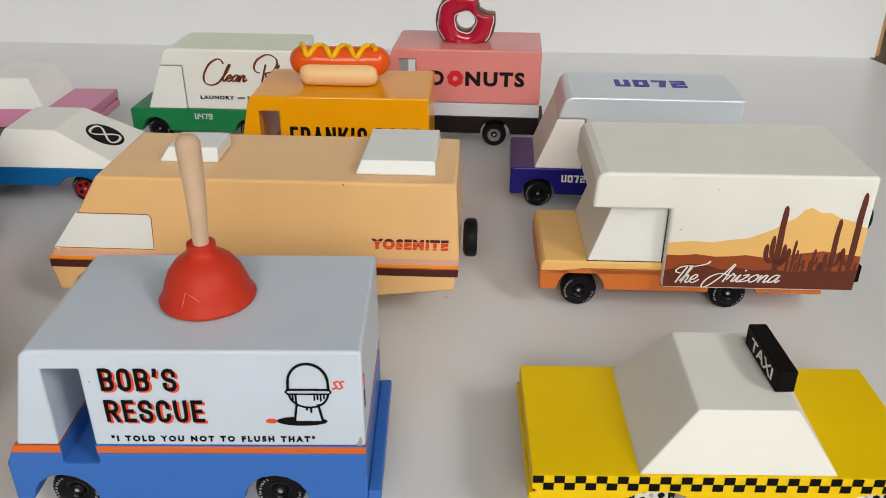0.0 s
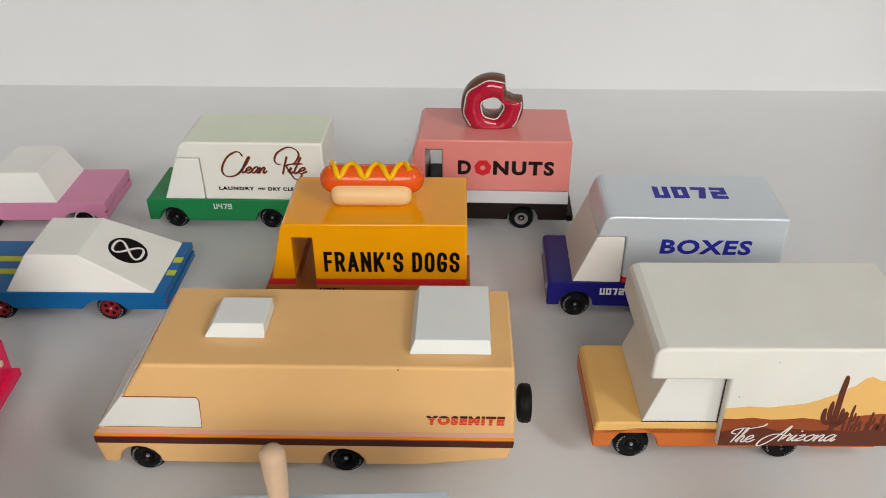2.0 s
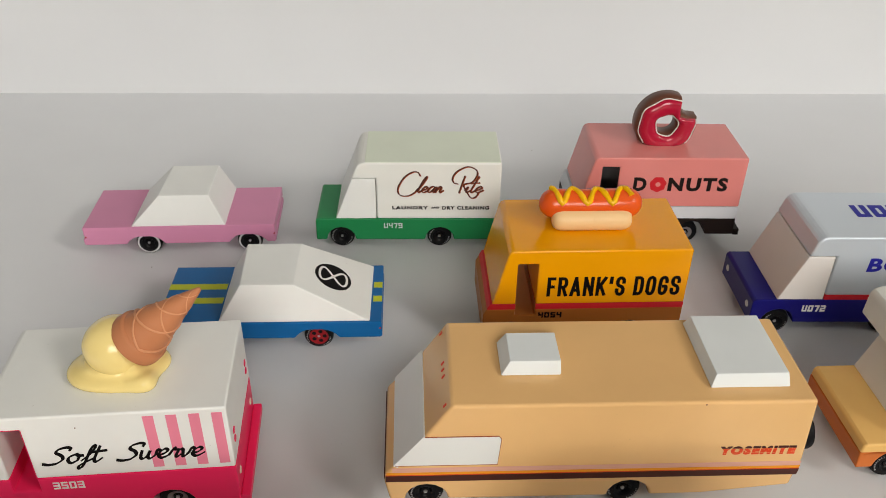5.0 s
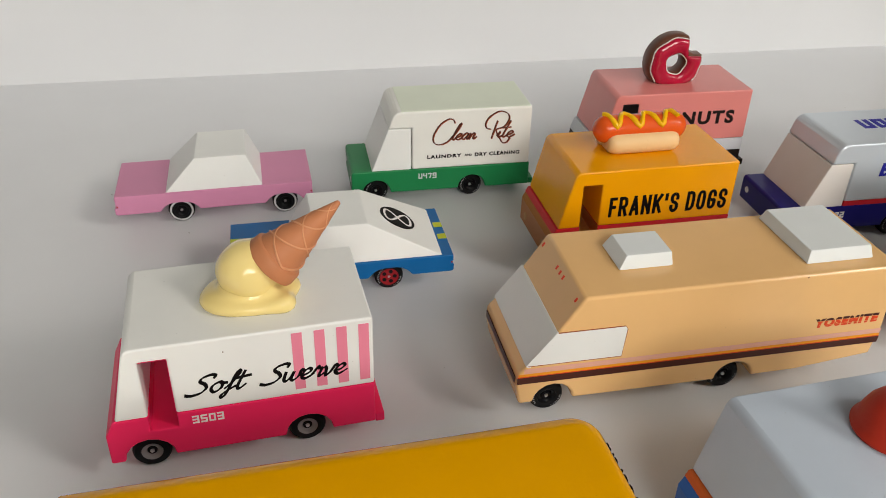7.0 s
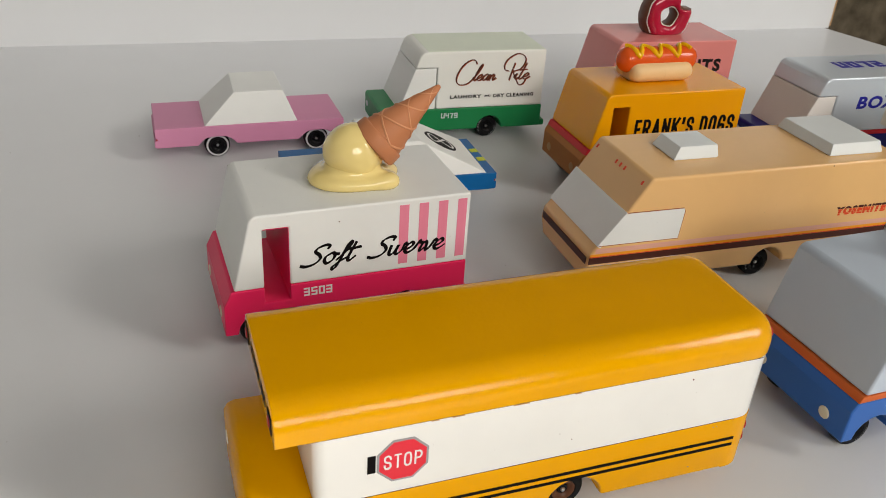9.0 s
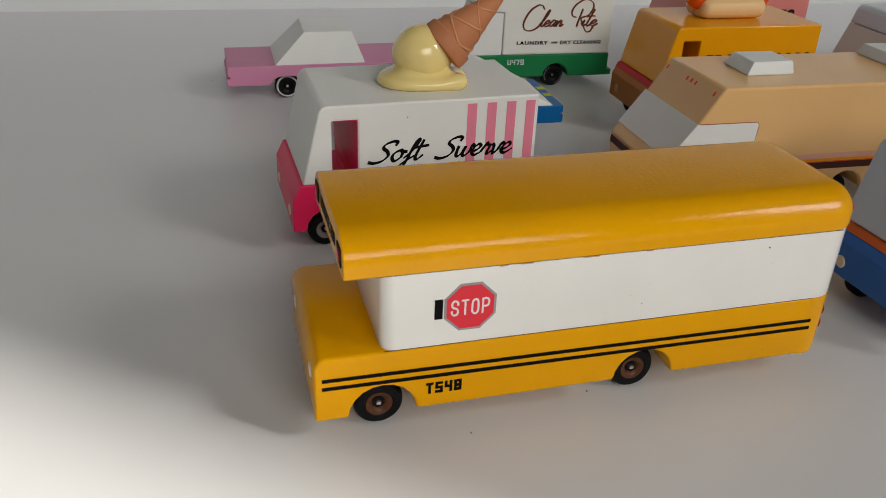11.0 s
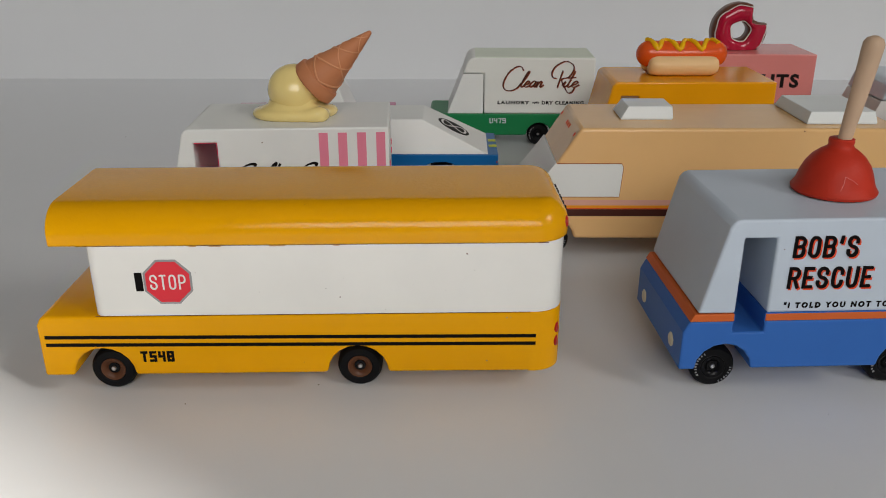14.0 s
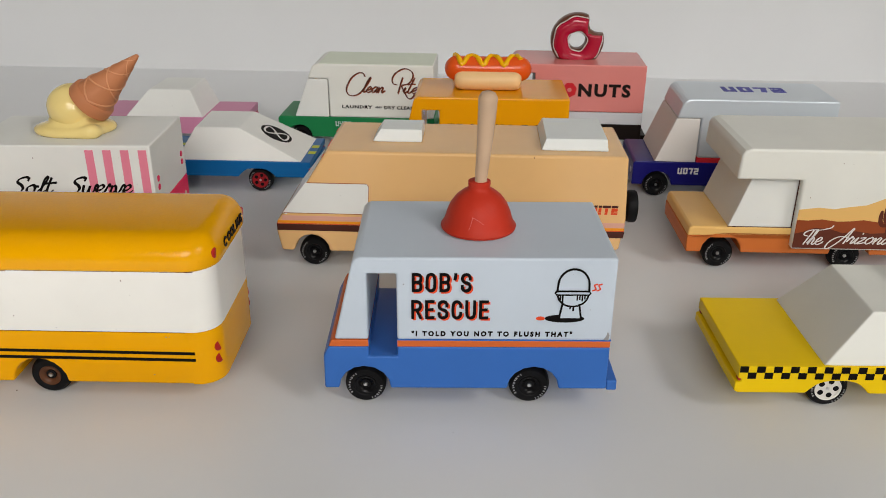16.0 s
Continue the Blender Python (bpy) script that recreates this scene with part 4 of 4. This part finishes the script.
for r, mat, th in ((0.66, "print_grey", 0.012), (0.60, "stop_red", 0.018)):
    part("stop_sign", flat([(1.97 + r * math.cos(radians(22.5 + 45 * i)), 3.42 + r * math.sin(radians(22.5 + 45 * i))) for i in range(8)], N + 0.01, th), mat, bus)
signwriting("STOP", 1.515, 2.425, 3.215, 3.625, N + 0.01, "print_white", bus, 0.044, 0.062, 0.012)
part("stop_hinge", flat([(1.14, 3.17), (1.33, 3.17), (1.33, 3.68), (1.14, 3.68)], N + 0.01), "black", bus)
wheels(bus, 6.68, 0.0, BF - 0.5, "hub_brown", marks=False)

# motorhome
yo = thing("toy_motorhome", at(-0.1136, 0.2516, 1.5), "tan toy motorhome with brown stripe and white roof hatches", "toy motorhome")
YF = 3.65
part("body", prism([(-1.18, 0.88), *arch(0.02, 0.70, 0.88), *arch(6.69, 0.70, 0.88), (9.1, 0.90), (12.05, 1.24), (12.22, 2.5), (12.1, 5.02), (0.78, 5.02), (-0.02, 3.77), (-1.02, 2.46), (-1.3, 2.15), (-1.34, 1.7)], N, YF, 0.10, 3), "tan", yo, "", 60, True)
part("side_window", flat([(-0.97, 2.50), (2.28, 2.50), (2.36, 3.62), (2.28, 3.75), (-0.03, 3.75)], N, 0.02), "white", yo)
part("window_edge", ribbon([(-0.03, 3.75), (2.28, 3.75), (2.36, 3.62), (2.28, 2.50), (-0.97, 2.50)], 0.022, N, 0.023), "rust", yo)
part("windscreen", prism([(-1.045, 2.49), (-0.075, 3.765), (0.06, 3.70), (-0.9, 2.42)], N - 0.012, YF + 0.012, 0.006), "white", yo)
for z0, z1, mat in ((1.76, 2.025, "brown"), (2.075, 2.17, "line_orange"), (2.19, 2.38, "line_pink")):
    x0 = -1.30 if z1 < 2.1 else (-1.27 if z1 < 2.2 else -1.08)
    part("printed_stripe", flat([(x0, z0), (12.17, z0), (12.2, z1), (x0, z1)], N), mat, yo)
part("printed_stripe", box(-1.352, -1.32, N + 0.15, YF - 0.15, 1.72, 2.0, 0), "brown", yo)
for lo, hi, mat in ((None, 2.80, "print_red"), (2.812, 2.99, "print_red"), (3.004, None, "brown")):
    lettering("YOSEMITE", 9.40, 11.88, 2.72, 3.10, N, mat, yo, 0.075, 0.06, spacing=1.25, below=hi, above=lo)
part("printed_stripe", flat([(-1.29, 2.035), (12.17, 2.035), (12.18, 2.065), (-1.29, 2.065)], N), "print_red", yo)
hatch_s = thing("roof_hatch", yo.matrix_basis @ pose(0.0, 0, 0.0503), "small white wedge-sided hatch on a toy motorhome roof", "roof hatch", "motorhome roof hatches")
part("base", box(2.42, 4.27, 0.86, 2.42, 0.0, 0.03, 0), "hatch_white", hatch_s)
part("cover", frustum([(2.39, 0.83), (4.31, 0.83), (4.31, 2.46), (2.39, 2.46)], [(2.68, 1.0), (4.29, 1.0), (4.29, 2.42), (2.68, 2.42)], 0.03, 0.46, 0.022), "hatch_white", hatch_s, "", 30, True)
hatch_b = thing("roof_hatch", yo.matrix_basis @ pose(0.0, 0, 0.0503), "large white wedge-sided hatch on a toy motorhome roof", "roof hatch", "motorhome roof hatches")
part("base", box(8.93, 11.40, 0.15, 3.32, 0.0, 0.03, 0), "hatch_white", hatch_b)
part("cover", frustum([(8.9, 0.12), (11.42, 0.12), (11.42, 3.35), (8.9, 3.35)], [(9.08, 0.32), (11.38, 0.32), (11.38, 3.25), (9.08, 3.25)], 0.03, 0.42, 0.022), "hatch_white", hatch_b, "", 30, True)
for x, y, z in [(0.58, -0.12, 4.72), (0.58, 1.20, 4.72), (0.58, 1.52, 4.72), (0.58, 1.84, 4.72), (0.58, 3.38, 4.72)]:
    bm = box(-0.02, 0.02, -0.05, 0.05, -0.085, 0.085, 0.02)
    bmesh.ops.rotate(bm, verts=bm.verts, cent=(0, 0, 0), matrix=Matrix.Rotation(radians(32.6), 3, "Y"))
    bmesh.ops.translate(bm, verts=bm.verts, vec=(x, y, z))
    part("marker_lamp", bm, "print_red", yo)
wheels(yo, 6.68, 0.0, YF - 0.5, "hub_black")
spare = part("spare_wheel", lathe([(0.0, 0.0), (0.48, 0.0), (0.60, 0.06), (0.64, 0.15), (0.64, 0.33), (0.60, 0.42), (0.44, 0.46), (0.38, 0.36), (0.0, 0.36)], 40, "X"), "rubber", yo, "black spare wheel", 35)
spare.location = (0.1232, 0.006, 0.0268)

# camper with a painted desert
ar = thing("toy_camper", at(0.0490, 0.2667, 2.2), "cream toy camper with painted desert scene and orange chassis", "toy camper")
AF = 3.6
part("chassis", prism([(-1.38, 0.8), *arch(0.0, 0.80, 0.8), *arch(5.08, 0.80, 0.8), (8.06, 0.8), (8.06, 1.49), (-1.40, 1.49)], N, AF, 0.05), "burnt", ar)
part("bonnet", prism([(-1.40, 1.495), (2.9, 1.495), (2.9, 1.9), (-1.23, 1.9), (-1.35, 1.83)], N, AF, 0.08, 3), "sand", ar)
part("cab", frustum([(0.16, N + 0.05), (2.95, N + 0.05), (2.95, AF - 0.05), (0.16, AF - 0.05)], [(0.86, N + 0.12), (2.95, N + 0.12), (2.95, AF - 0.12), (0.86, AF - 0.12)], 1.9, 4.0), "white", ar)
AN, AB = -0.8, 4.15
part("living_box", prism([(0.12, 3.98), (2.62, 3.98), (2.64, 1.12), (8.9, 1.12), (8.9, 5.21), (0.52, 5.21), (0.3, 5.13), (0.17, 4.96)], AN, AB, 0.10, 3), "cream", ar, "", 60, True)
part("printed_picture", flat([(2.66, 1.2), (8.86, 1.2), (8.88, 3.43), (8.35, 3.7), (7.9, 3.82), (7.65, 3.97), (7.3, 3.98), (7.0, 4.14), (6.8, 4.06), (6.56, 3.77), (6.3, 3.62), (5.96, 3.37), (5.6, 3.2), (5.2, 3.03), (4.6, 2.95), (4.02, 2.85), (3.4, 2.9), (2.66, 2.80)], AN), "sand", ar)
part("printed_picture", flat([(2.66, 1.2), (8.87, 1.2), (8.88, 2.45), (8.3, 2.52), (7.65, 2.62), (7.2, 2.55), (6.8, 2.5), (6.3, 2.4), (5.8, 2.34), (5.2, 2.42), (4.7, 2.36), (4.2, 2.34), (3.6, 2.42), (3.1, 2.36), (2.66, 2.38)], AN, 0.016), "rust", ar)
part("printed_picture", flat([(2.66, 1.2), (8.87, 1.2), (8.88, 1.98), (8.2, 1.88), (7.5, 1.92), (6.9, 1.82), (6.2, 1.9), (5.6, 1.86), (5.0, 1.95), (4.5, 1.86), (4.0, 2.02), (3.4, 2.06), (3.0, 1.9), (2.66, 1.8)], AN, 0.02), "maroon", ar)


def cactus(x, z, h, w, arms=()):
    """A painted saguaro: a trunk and upturned arms with rounded tips."""
    part("printed_picture", ribbon([(x, z), (x + 0.01, z + h * 0.3), (x, z + h * 0.7), (x + 0.02, z + h * 0.9), (x + 0.02, z + h * 0.97), (x + 0.02, z + h)],
                                   [w * 0.9, w * 1.1, w, w * 0.9, w * 0.7, w * 0.3], AN, 0.022), "maroon", ar)
    for dx, z0, z1 in arms:
        keys = curve_points([(x, z + h * z0), (x + dx * 0.7, z + h * z0 - 0.02), (x + dx, z + h * (z0 + 0.08)), (x + dx * 1.02, z + h * z1)], 5)
        wide = [w * 0.85] * (len(keys) - 3) + [w * 0.75, w * 0.6, w * 0.25]
        part("printed_picture", ribbon(keys, wide, AN, 0.0235), "maroon", ar)


cactus(6.20, 1.85, 2.32, 0.19, ((-0.36, 0.17, 0.42), (0.34, 0.17, 0.36), (-0.19, 0.24, 0.55), (0.2, 0.12, 0.42)))
cactus(8.56, 1.9, 2.76, 0.19, ((-0.28, 0.12, 0.30),))
cactus(7.96, 1.9, 1.85, 0.16, ((-0.2, 0.12, 0.34), (0.22, 0.14, 0.38)))
for x, h in ((6.72, 1.12), (6.95, 0.66), (7.09, 0.40), (7.38, 0.82), (7.30, 0.42), (6.84, 0.34), (7.78, 0.26), (6.56, 0.40), (8.3, 0.42), (8.76, 0.36)):
    cactus(x, 1.86, h, 0.09, ((0.12, 0.4, 0.7),) if h > 0.5 else ())
script("The", 2.94, 3.74, 1.36, 0.31, 0.35, 0.05, AN, "print_white", ar, lift=0.016, bar=1.0)
script("Arizona", 4.18, 6.45, 1.42, 0.29, 0.45, 0.05, AN, "print_white", ar, lift=0.016)
wheels(ar, 5.08, -0.25, AF - 0.25, "hub_black")
part("seam", box(0.14, 2.64, N + 0.035, N + 0.06, 1.893, 1.912, 0), "brown", ar)
part("seam", box(2.60, 2.625, AN + 0.3, AN + 0.36, 1.9, 3.96, 0), "brown", ar)
spare = part("spare_wheel", lathe([(0.0, 0.0), (0.5, 0.0), (0.6, 0.06), (0.63, 0.15), (0.63, 0.33), (0.5, 0.42), (0.0, 0.36)], 36, "X"), "rubber", ar, "black spare wheel", 35)
spare.location = (0.0892, 0.0045, 0.034)
part("bumper", box(8.92, 9.08, -0.68, 4.02, 1.42, 2.02, 0.03), "black", ar)
for x in (7.62, 7.72):
    part("printed_picture", flat(arc2(x, 2.02, 0.1, 0.2, 0, 330, 10), AN, 0.021), "maroon", ar)


def sedan(m, label, x0, x1, near, far, zb, zt, base, cab_base, cab_top, z_cab, colour, cab_colour, hub, wheelbase, inset=0.0, **kw):
    """A flat slab car with a faceted cabin."""
    root = thing("toy_car", m, label, "toy car", "toy cars")
    cut = [(0.92, 0.0), (0.80, 0.14), (0.66, 0.27), (0.48, 0.37), (0.24, 0.42)]
    cut = [(-x, z) for x, z in cut] + [(x, z) for x, z in cut[::-1]]
    prof = [(x0 + 0.06, zb), *[(x, zb + z) for x, z in cut], *[(wheelbase + x, zb + z) for x, z in cut], (x1 - 0.06, zb), (x1 + 0.02, zb + 0.06), (x1 + 0.02, zb + 0.36), (x1 - 0.1, zb + 0.38), (x1 - 0.1, zb + 0.47), (x1, zb + 0.49), (x1, zt), (x0, zt), (x0, zb + 0.49), (x0 + 0.1, zb + 0.47), (x0 + 0.1, zb + 0.38), (x0 - 0.06, zb + 0.36), (x0 - 0.06, zb + 0.06)]
    part("body", prism(prof, near, far, 0.035), colour, root)
    part("cabin", frustum(cab_base, cab_top, zt - 0.01, z_cab), cab_colour, root)
    for y in (near + 0.14, far - 0.14):
        part("lamp", box(x0 + 0.03, x0 + 0.12, y - 0.1, y + 0.1, zb + 0.385, zb + 0.465, 0.01), "tail_red", root)
        part("lamp", box(x1 - 0.12, x1 - 0.03, y - 0.1, y + 0.1, zb + 0.385, zb + 0.465, 0.01), "tail_red", root)
    wheels(root, wheelbase, inset, far - 0.35 - inset, hub, **kw)
    return root


taxi = sedan(at(0.0600, 0.1675, 3.6), "bright yellow toy taxi with checkered band and white cabin", -2.95, 6.3, -0.5, 3.8, 0.8, 1.70, None,
             [(-0.5, -0.42), (4.05, -0.42), (4.2, 3.68), (-0.46, 3.68)], [(0.74, -0.06), (2.99, -0.06), (3.1, 3.14), (0.85, 3.14)], 3.28, "cab", "cream", "hub_white", 5.13, spokes=5)
bm = bmesh.new()
i, x = 0, -2.93
while x < 6.0:
    z = 1.287 if i % 2 else 1.492
    for w in bmesh.ops.create_cube(bm, size=1.0)["verts"]:
        w.co = Vector((x + 0.1215 + w.co.x * 0.243, -0.505 + w.co.y * 0.02, z + 0.1015 + w.co.z * 0.203))
    x, i = x + 0.243, i + 1
tagged(part("checker_band", bm, "black", taxi, "black checkered band"), kind="stuff")
sign = thing("taxi_sign", taxi.matrix_basis @ pose(0.0283, 0.0162, 0.0329, 0, 0, 2), "black rectangular roof sign with white lettering", "taxi sign")
part("block", box(-0.23, 0.23, -1.02, 1.02, 0.0, 0.58, 0.04), "black", sign)
cu = lettering("TAXI", -0.62, 0.72, 0.13, 0.44, -0.23, "print_white", sign, 0.01)
cu.matrix_basis = pose(0, 0, 0, 0, 0, -90)

sedan(at(-0.2495, 0.4053, 3.0), "orchid pink toy car with white cabin and whitewall tyres", -2.85, 6.2, -0.35, 3.38, 0.8, 1.76, None,
      [(-0.58, -0.3), (3.88, -0.3), (3.9, 3.33), (-0.55, 3.33)], [(0.9, -0.1), (3.24, -0.1), (3.27, 2.95), (1.0, 2.95)], 3.3, "pink", "white", "hub_black", 4.87, wall=True, marks=False)

bl = sedan(at(-0.2057, 0.3319, 1.6), "blue toy race car with white fastback cabin and lime stripes", -1.75, 7.35, -0.4, 3.7, 0.95, 1.74, None,
           [(0.75, -0.33), (6.9, -0.33), (6.95, 3.62), (0.75, 3.62)], [(1.72, 0.12), (3.86, 0.12), (3.86, 3.18), (1.6, 3.18)], 3.27, "azure", "white", "hub_red", 4.70, inset=0.08, spokes=5)
for y0, y1 in ((0.98, 1.38), (1.98, 2.38)):
    part("printed_stripe", box(-1.74, 0.70, y0, y1, 1.70, 1.752, 0), "lime", bl)
    part("printed_stripe", box(6.97, 7.34, y0, y1, 1.70, 1.752, 0), "lime", bl)


def on_fastback(x, y):
    """A place on the sloping tail of the cabin."""
    k = (x - 3.86) / (6.92 - 3.86)
    return Vector((x, y, 3.27 + (1.735 - 3.27) * k))


def disc_on_slope(cx, cy, shape, lift, mat, name="roundel"):
    bm = bmesh.new()
    nrm = Vector((1.535, 0, 3.06)).normalized()
    vs = [bm.verts.new(on_fastback(cx + x * 0.89, cy + y) + nrm * lift) for x, y in shape]
    bm.faces.new(vs)
    ret = bmesh.ops.extrude_face_region(bm, geom=bm.faces[:])
    bmesh.ops.translate(bm, verts=[v for v in ret["geom"] if isinstance(v, bmesh.types.BMVert)], vec=-nrm * (lift + 0.01))
    part(name, bm, mat, bl)


disc_on_slope(5.30, 1.66, arc2(0, 0, 0.82, 0.82, 0, 350, 32), 0.014, "black")
loop = []
for i in range(40):
    t = 2 * math.pi * i / 40
    loop.append((0.62 * math.sin(t), 0.86 * math.sin(t) * math.cos(t)))
bm = bmesh.new()
nrm = Vector((1.535, 0, 3.06)).normalized()
L, R = [], []
for i in range(40):
    a, b = Vector(loop[i - 1]), Vector(loop[(i + 1) % 40])
    d = (b - a).normalized()
    n2 = Vector((-d.y, d.x)) * 0.055
    for store, sg in ((L, 1), (R, -1)):
        q = Vector(loop[i]) + n2 * sg
        store.append(bm.verts.new(on_fastback(5.30 + q.x * 0.89, 1.66 + q.y) + nrm * 0.02))
for i in range(40):
    j = (i + 1) % 40
    bm.faces.new((L[i], R[i], R[j], L[j]))
part("race_number", bm, "print_white", bl)


def delivery(m, label, near, far, rear, base, cab, boxm, roofm, hub, z_roof, zb=0.65, zt=1.84, red=False, wheel_near=0.0):
    """A bonneted delivery van: flat chassis, sloping cab and an overhanging load box."""
    root = thing("toy_delivery_van", m, label, "toy van", "toy delivery vans")
    part("chassis", prism([(-1.22, zb), *arch(0.0, 0.71, zb), *arch(4.82, 0.71, zb), (rear + 0.05, zb), (rear + 0.05, zt), (-1.12, zt), (-1.22, zt - 0.1)], near, far, 0.05), base, root)
    part("cab", prism([(-0.22, zt), (1.74, zt), (1.74, 4.0), (0.62, 4.0)], near + 0.03, far - 0.03, 0.04), cab, root)
    lift = 0.24 if red else 0.0
    if red:
        part("band", box(1.78, rear - 0.02, near + 0.02, far - 0.02, zt, zt + 0.24, 0.02), "red_line", root)
    part("load_box", prism([(1.78, zt + lift), (rear, zt + lift), (rear, z_roof), (1.28, z_roof), (1.14, z_roof - 0.02), (1.02, z_roof - 0.07), (0.92, z_roof - 0.15), (0.84, z_roof - 0.26), (0.62, 4.03), (1.78, 4.03)], near, far, 0.09, 3), boxm, root, "", 60, True)
    if roofm:
        part("roof_panel", box(1.28, rear - 0.06, near + 0.06, far - 0.06, z_roof - 0.02, z_roof + 0.012, 0.01), roofm, root)
    part("bumper", box(rear + 0.053, rear + 0.30, near + 0.02, far - 0.02, zb, zb + 0.32, 0.04), base, root)
    for y in (near + 0.55, far - 0.55):
        part("headlamp", lathe([(0.0, -0.03), (0.14, -0.02), (0.17, 0.03)], 18, "X", (-1.225, y, zb + 0.62)), "pale_grey", root)
    wheels(root, 4.82, wheel_near, far - 0.35 - wheel_near, hub)
    return root


cr = delivery(at(-0.1560, 0.4127, 0.6), "white and green toy laundry van with script lettering", -0.35, 3.15, 7.72, "green", "white", "cream", "mint", "hub_black", 4.87)
for dx, dz, mat, lift in ((0.035, -0.035, "rust", 0.0), (0, 0, "brown", 0.006)):
    script("Clean", 2.76 + dx, 4.95 + dx, 3.32 + dz, 0.33, 0.4, 0.056, -0.35, mat, cr, lift=lift)
    script("Ri\u2020e", 5.36 + dx, 6.85 + dx, 3.32 + dz, 0.33, 0.35, 0.056, -0.35, mat, cr, lift=lift)
lettering("LAUNDRY", 2.52, 4.25, 2.37, 2.56, -0.35, "black", cr, 0.045, spacing=1.2)
lettering("AND", 4.4, 4.78, 2.41, 2.52, -0.35, "black", cr, 0.045)
lettering("DRY CLEANING", 4.92, 7.2, 2.36, 2.56, -0.35, "black", cr, 0.045, spacing=1.2)
block("U479", 2.1, 3.0, 1.32, 1.60, -0.35, "pale_grey", cr, 0.18)

bx = delivery(at(0.0370, 0.3470, 0.3), "silver-white and deep blue toy parcel van with printed lettering", -0.25, 3.55, 8.05, "navy", "warm_white", "silver", None, "hub_black", 4.98, red=True, wheel_near=-0.17)
lettering("BOXES", 3.15, 6.76, 3.30, 3.98, -0.25, "print_blue", bx, 0.035, 0.05, spacing=1.12)
block("U072", 0.95, 1.95, 1.24, 1.56, -0.25, "print_white", bx, 0.22)
block("U072", 3.06, 6.05, 1.38, 2.35, 4.98, "print_blue", bx, 0.24, roof=True)

part("seam", box(-0.2, 11.6, N + 0.004, N + 0.02, 4.394, 4.412, 0), "brown", bus)

part("seam", box(0.0, 11.2, N + 0.004, N + 0.02, 2.462, 2.476, 0), "brown", bus)
for x, z, r in ((10.6, 2.32, 0.03), (10.7, 2.33, 0.02), (10.1, 1.05, 0.03), (3.4, 4.62, 0.02)):
    part("chip", flat(arc2(x, z, r, r * 0.6, 0, 315, 8), N), "bare", bus)

# specks and chips on the painted sides
for owner, x, z, y, r in ((ss, 2.6, 4.55, N, 0.022), (bus, 9.55, 4.12, N + 0.01, 0.02), (bus, 6.3, 2.95, N + 0.01, 0.014), (ar, 3.0, 3.3, AN, 0.018), (ar, 4.0, 4.7, AN, 0.016), (bob, 1.2, 4.25, N, 0.014), (yo, 8.6, 4.93, N, 0.025)):
    part("speck", flat(arc2(x, z, r, r, 0, 315, 8), y), "maroon", owner)
part("chip", flat([(6.86, 2.52), (7.0, 2.5), (7.02, 2.66), (6.97, 2.78), (6.93, 2.64)], N), "print_grey", bob)
part("chip", flat([(7.02, 0.82), (7.2, 0.82), (7.16, 0.88), (7.06, 0.87)], N), "bare", ar)
for x, w in ((2.6, 0.18), (3.1, 0.3), (4.6, 0.4), (6.2, 0.15)):
    part("chip", flat([(x, 4.37), (x + w, 4.37), (x + w, 4.395), (x, 4.395)], N + 0.01), "bare", bus)

# crumbs and dust on the tabletop
rng = random.Random(7)
bm = bmesh.new()
for i in range(26):
    x, y = rng.uniform(-38, 22), rng.uniform(8, 58)
    r = rng.uniform(0.012, 0.035)
    made = bmesh.ops.create_icosphere(bm, subdivisions=1, radius=r)
    for v in made["verts"]:
        v.co = Vector((v.co.x * rng.uniform(0.8, 1.6) + x, v.co.y + y, max(v.co.z * 0.5 + 0.3 * r, 0.0)))
tagged(part("table_dust", bm, "dust", None), "tiny grey-brown crumbs scattered on the white tabletop", "dust", kind="stuff")
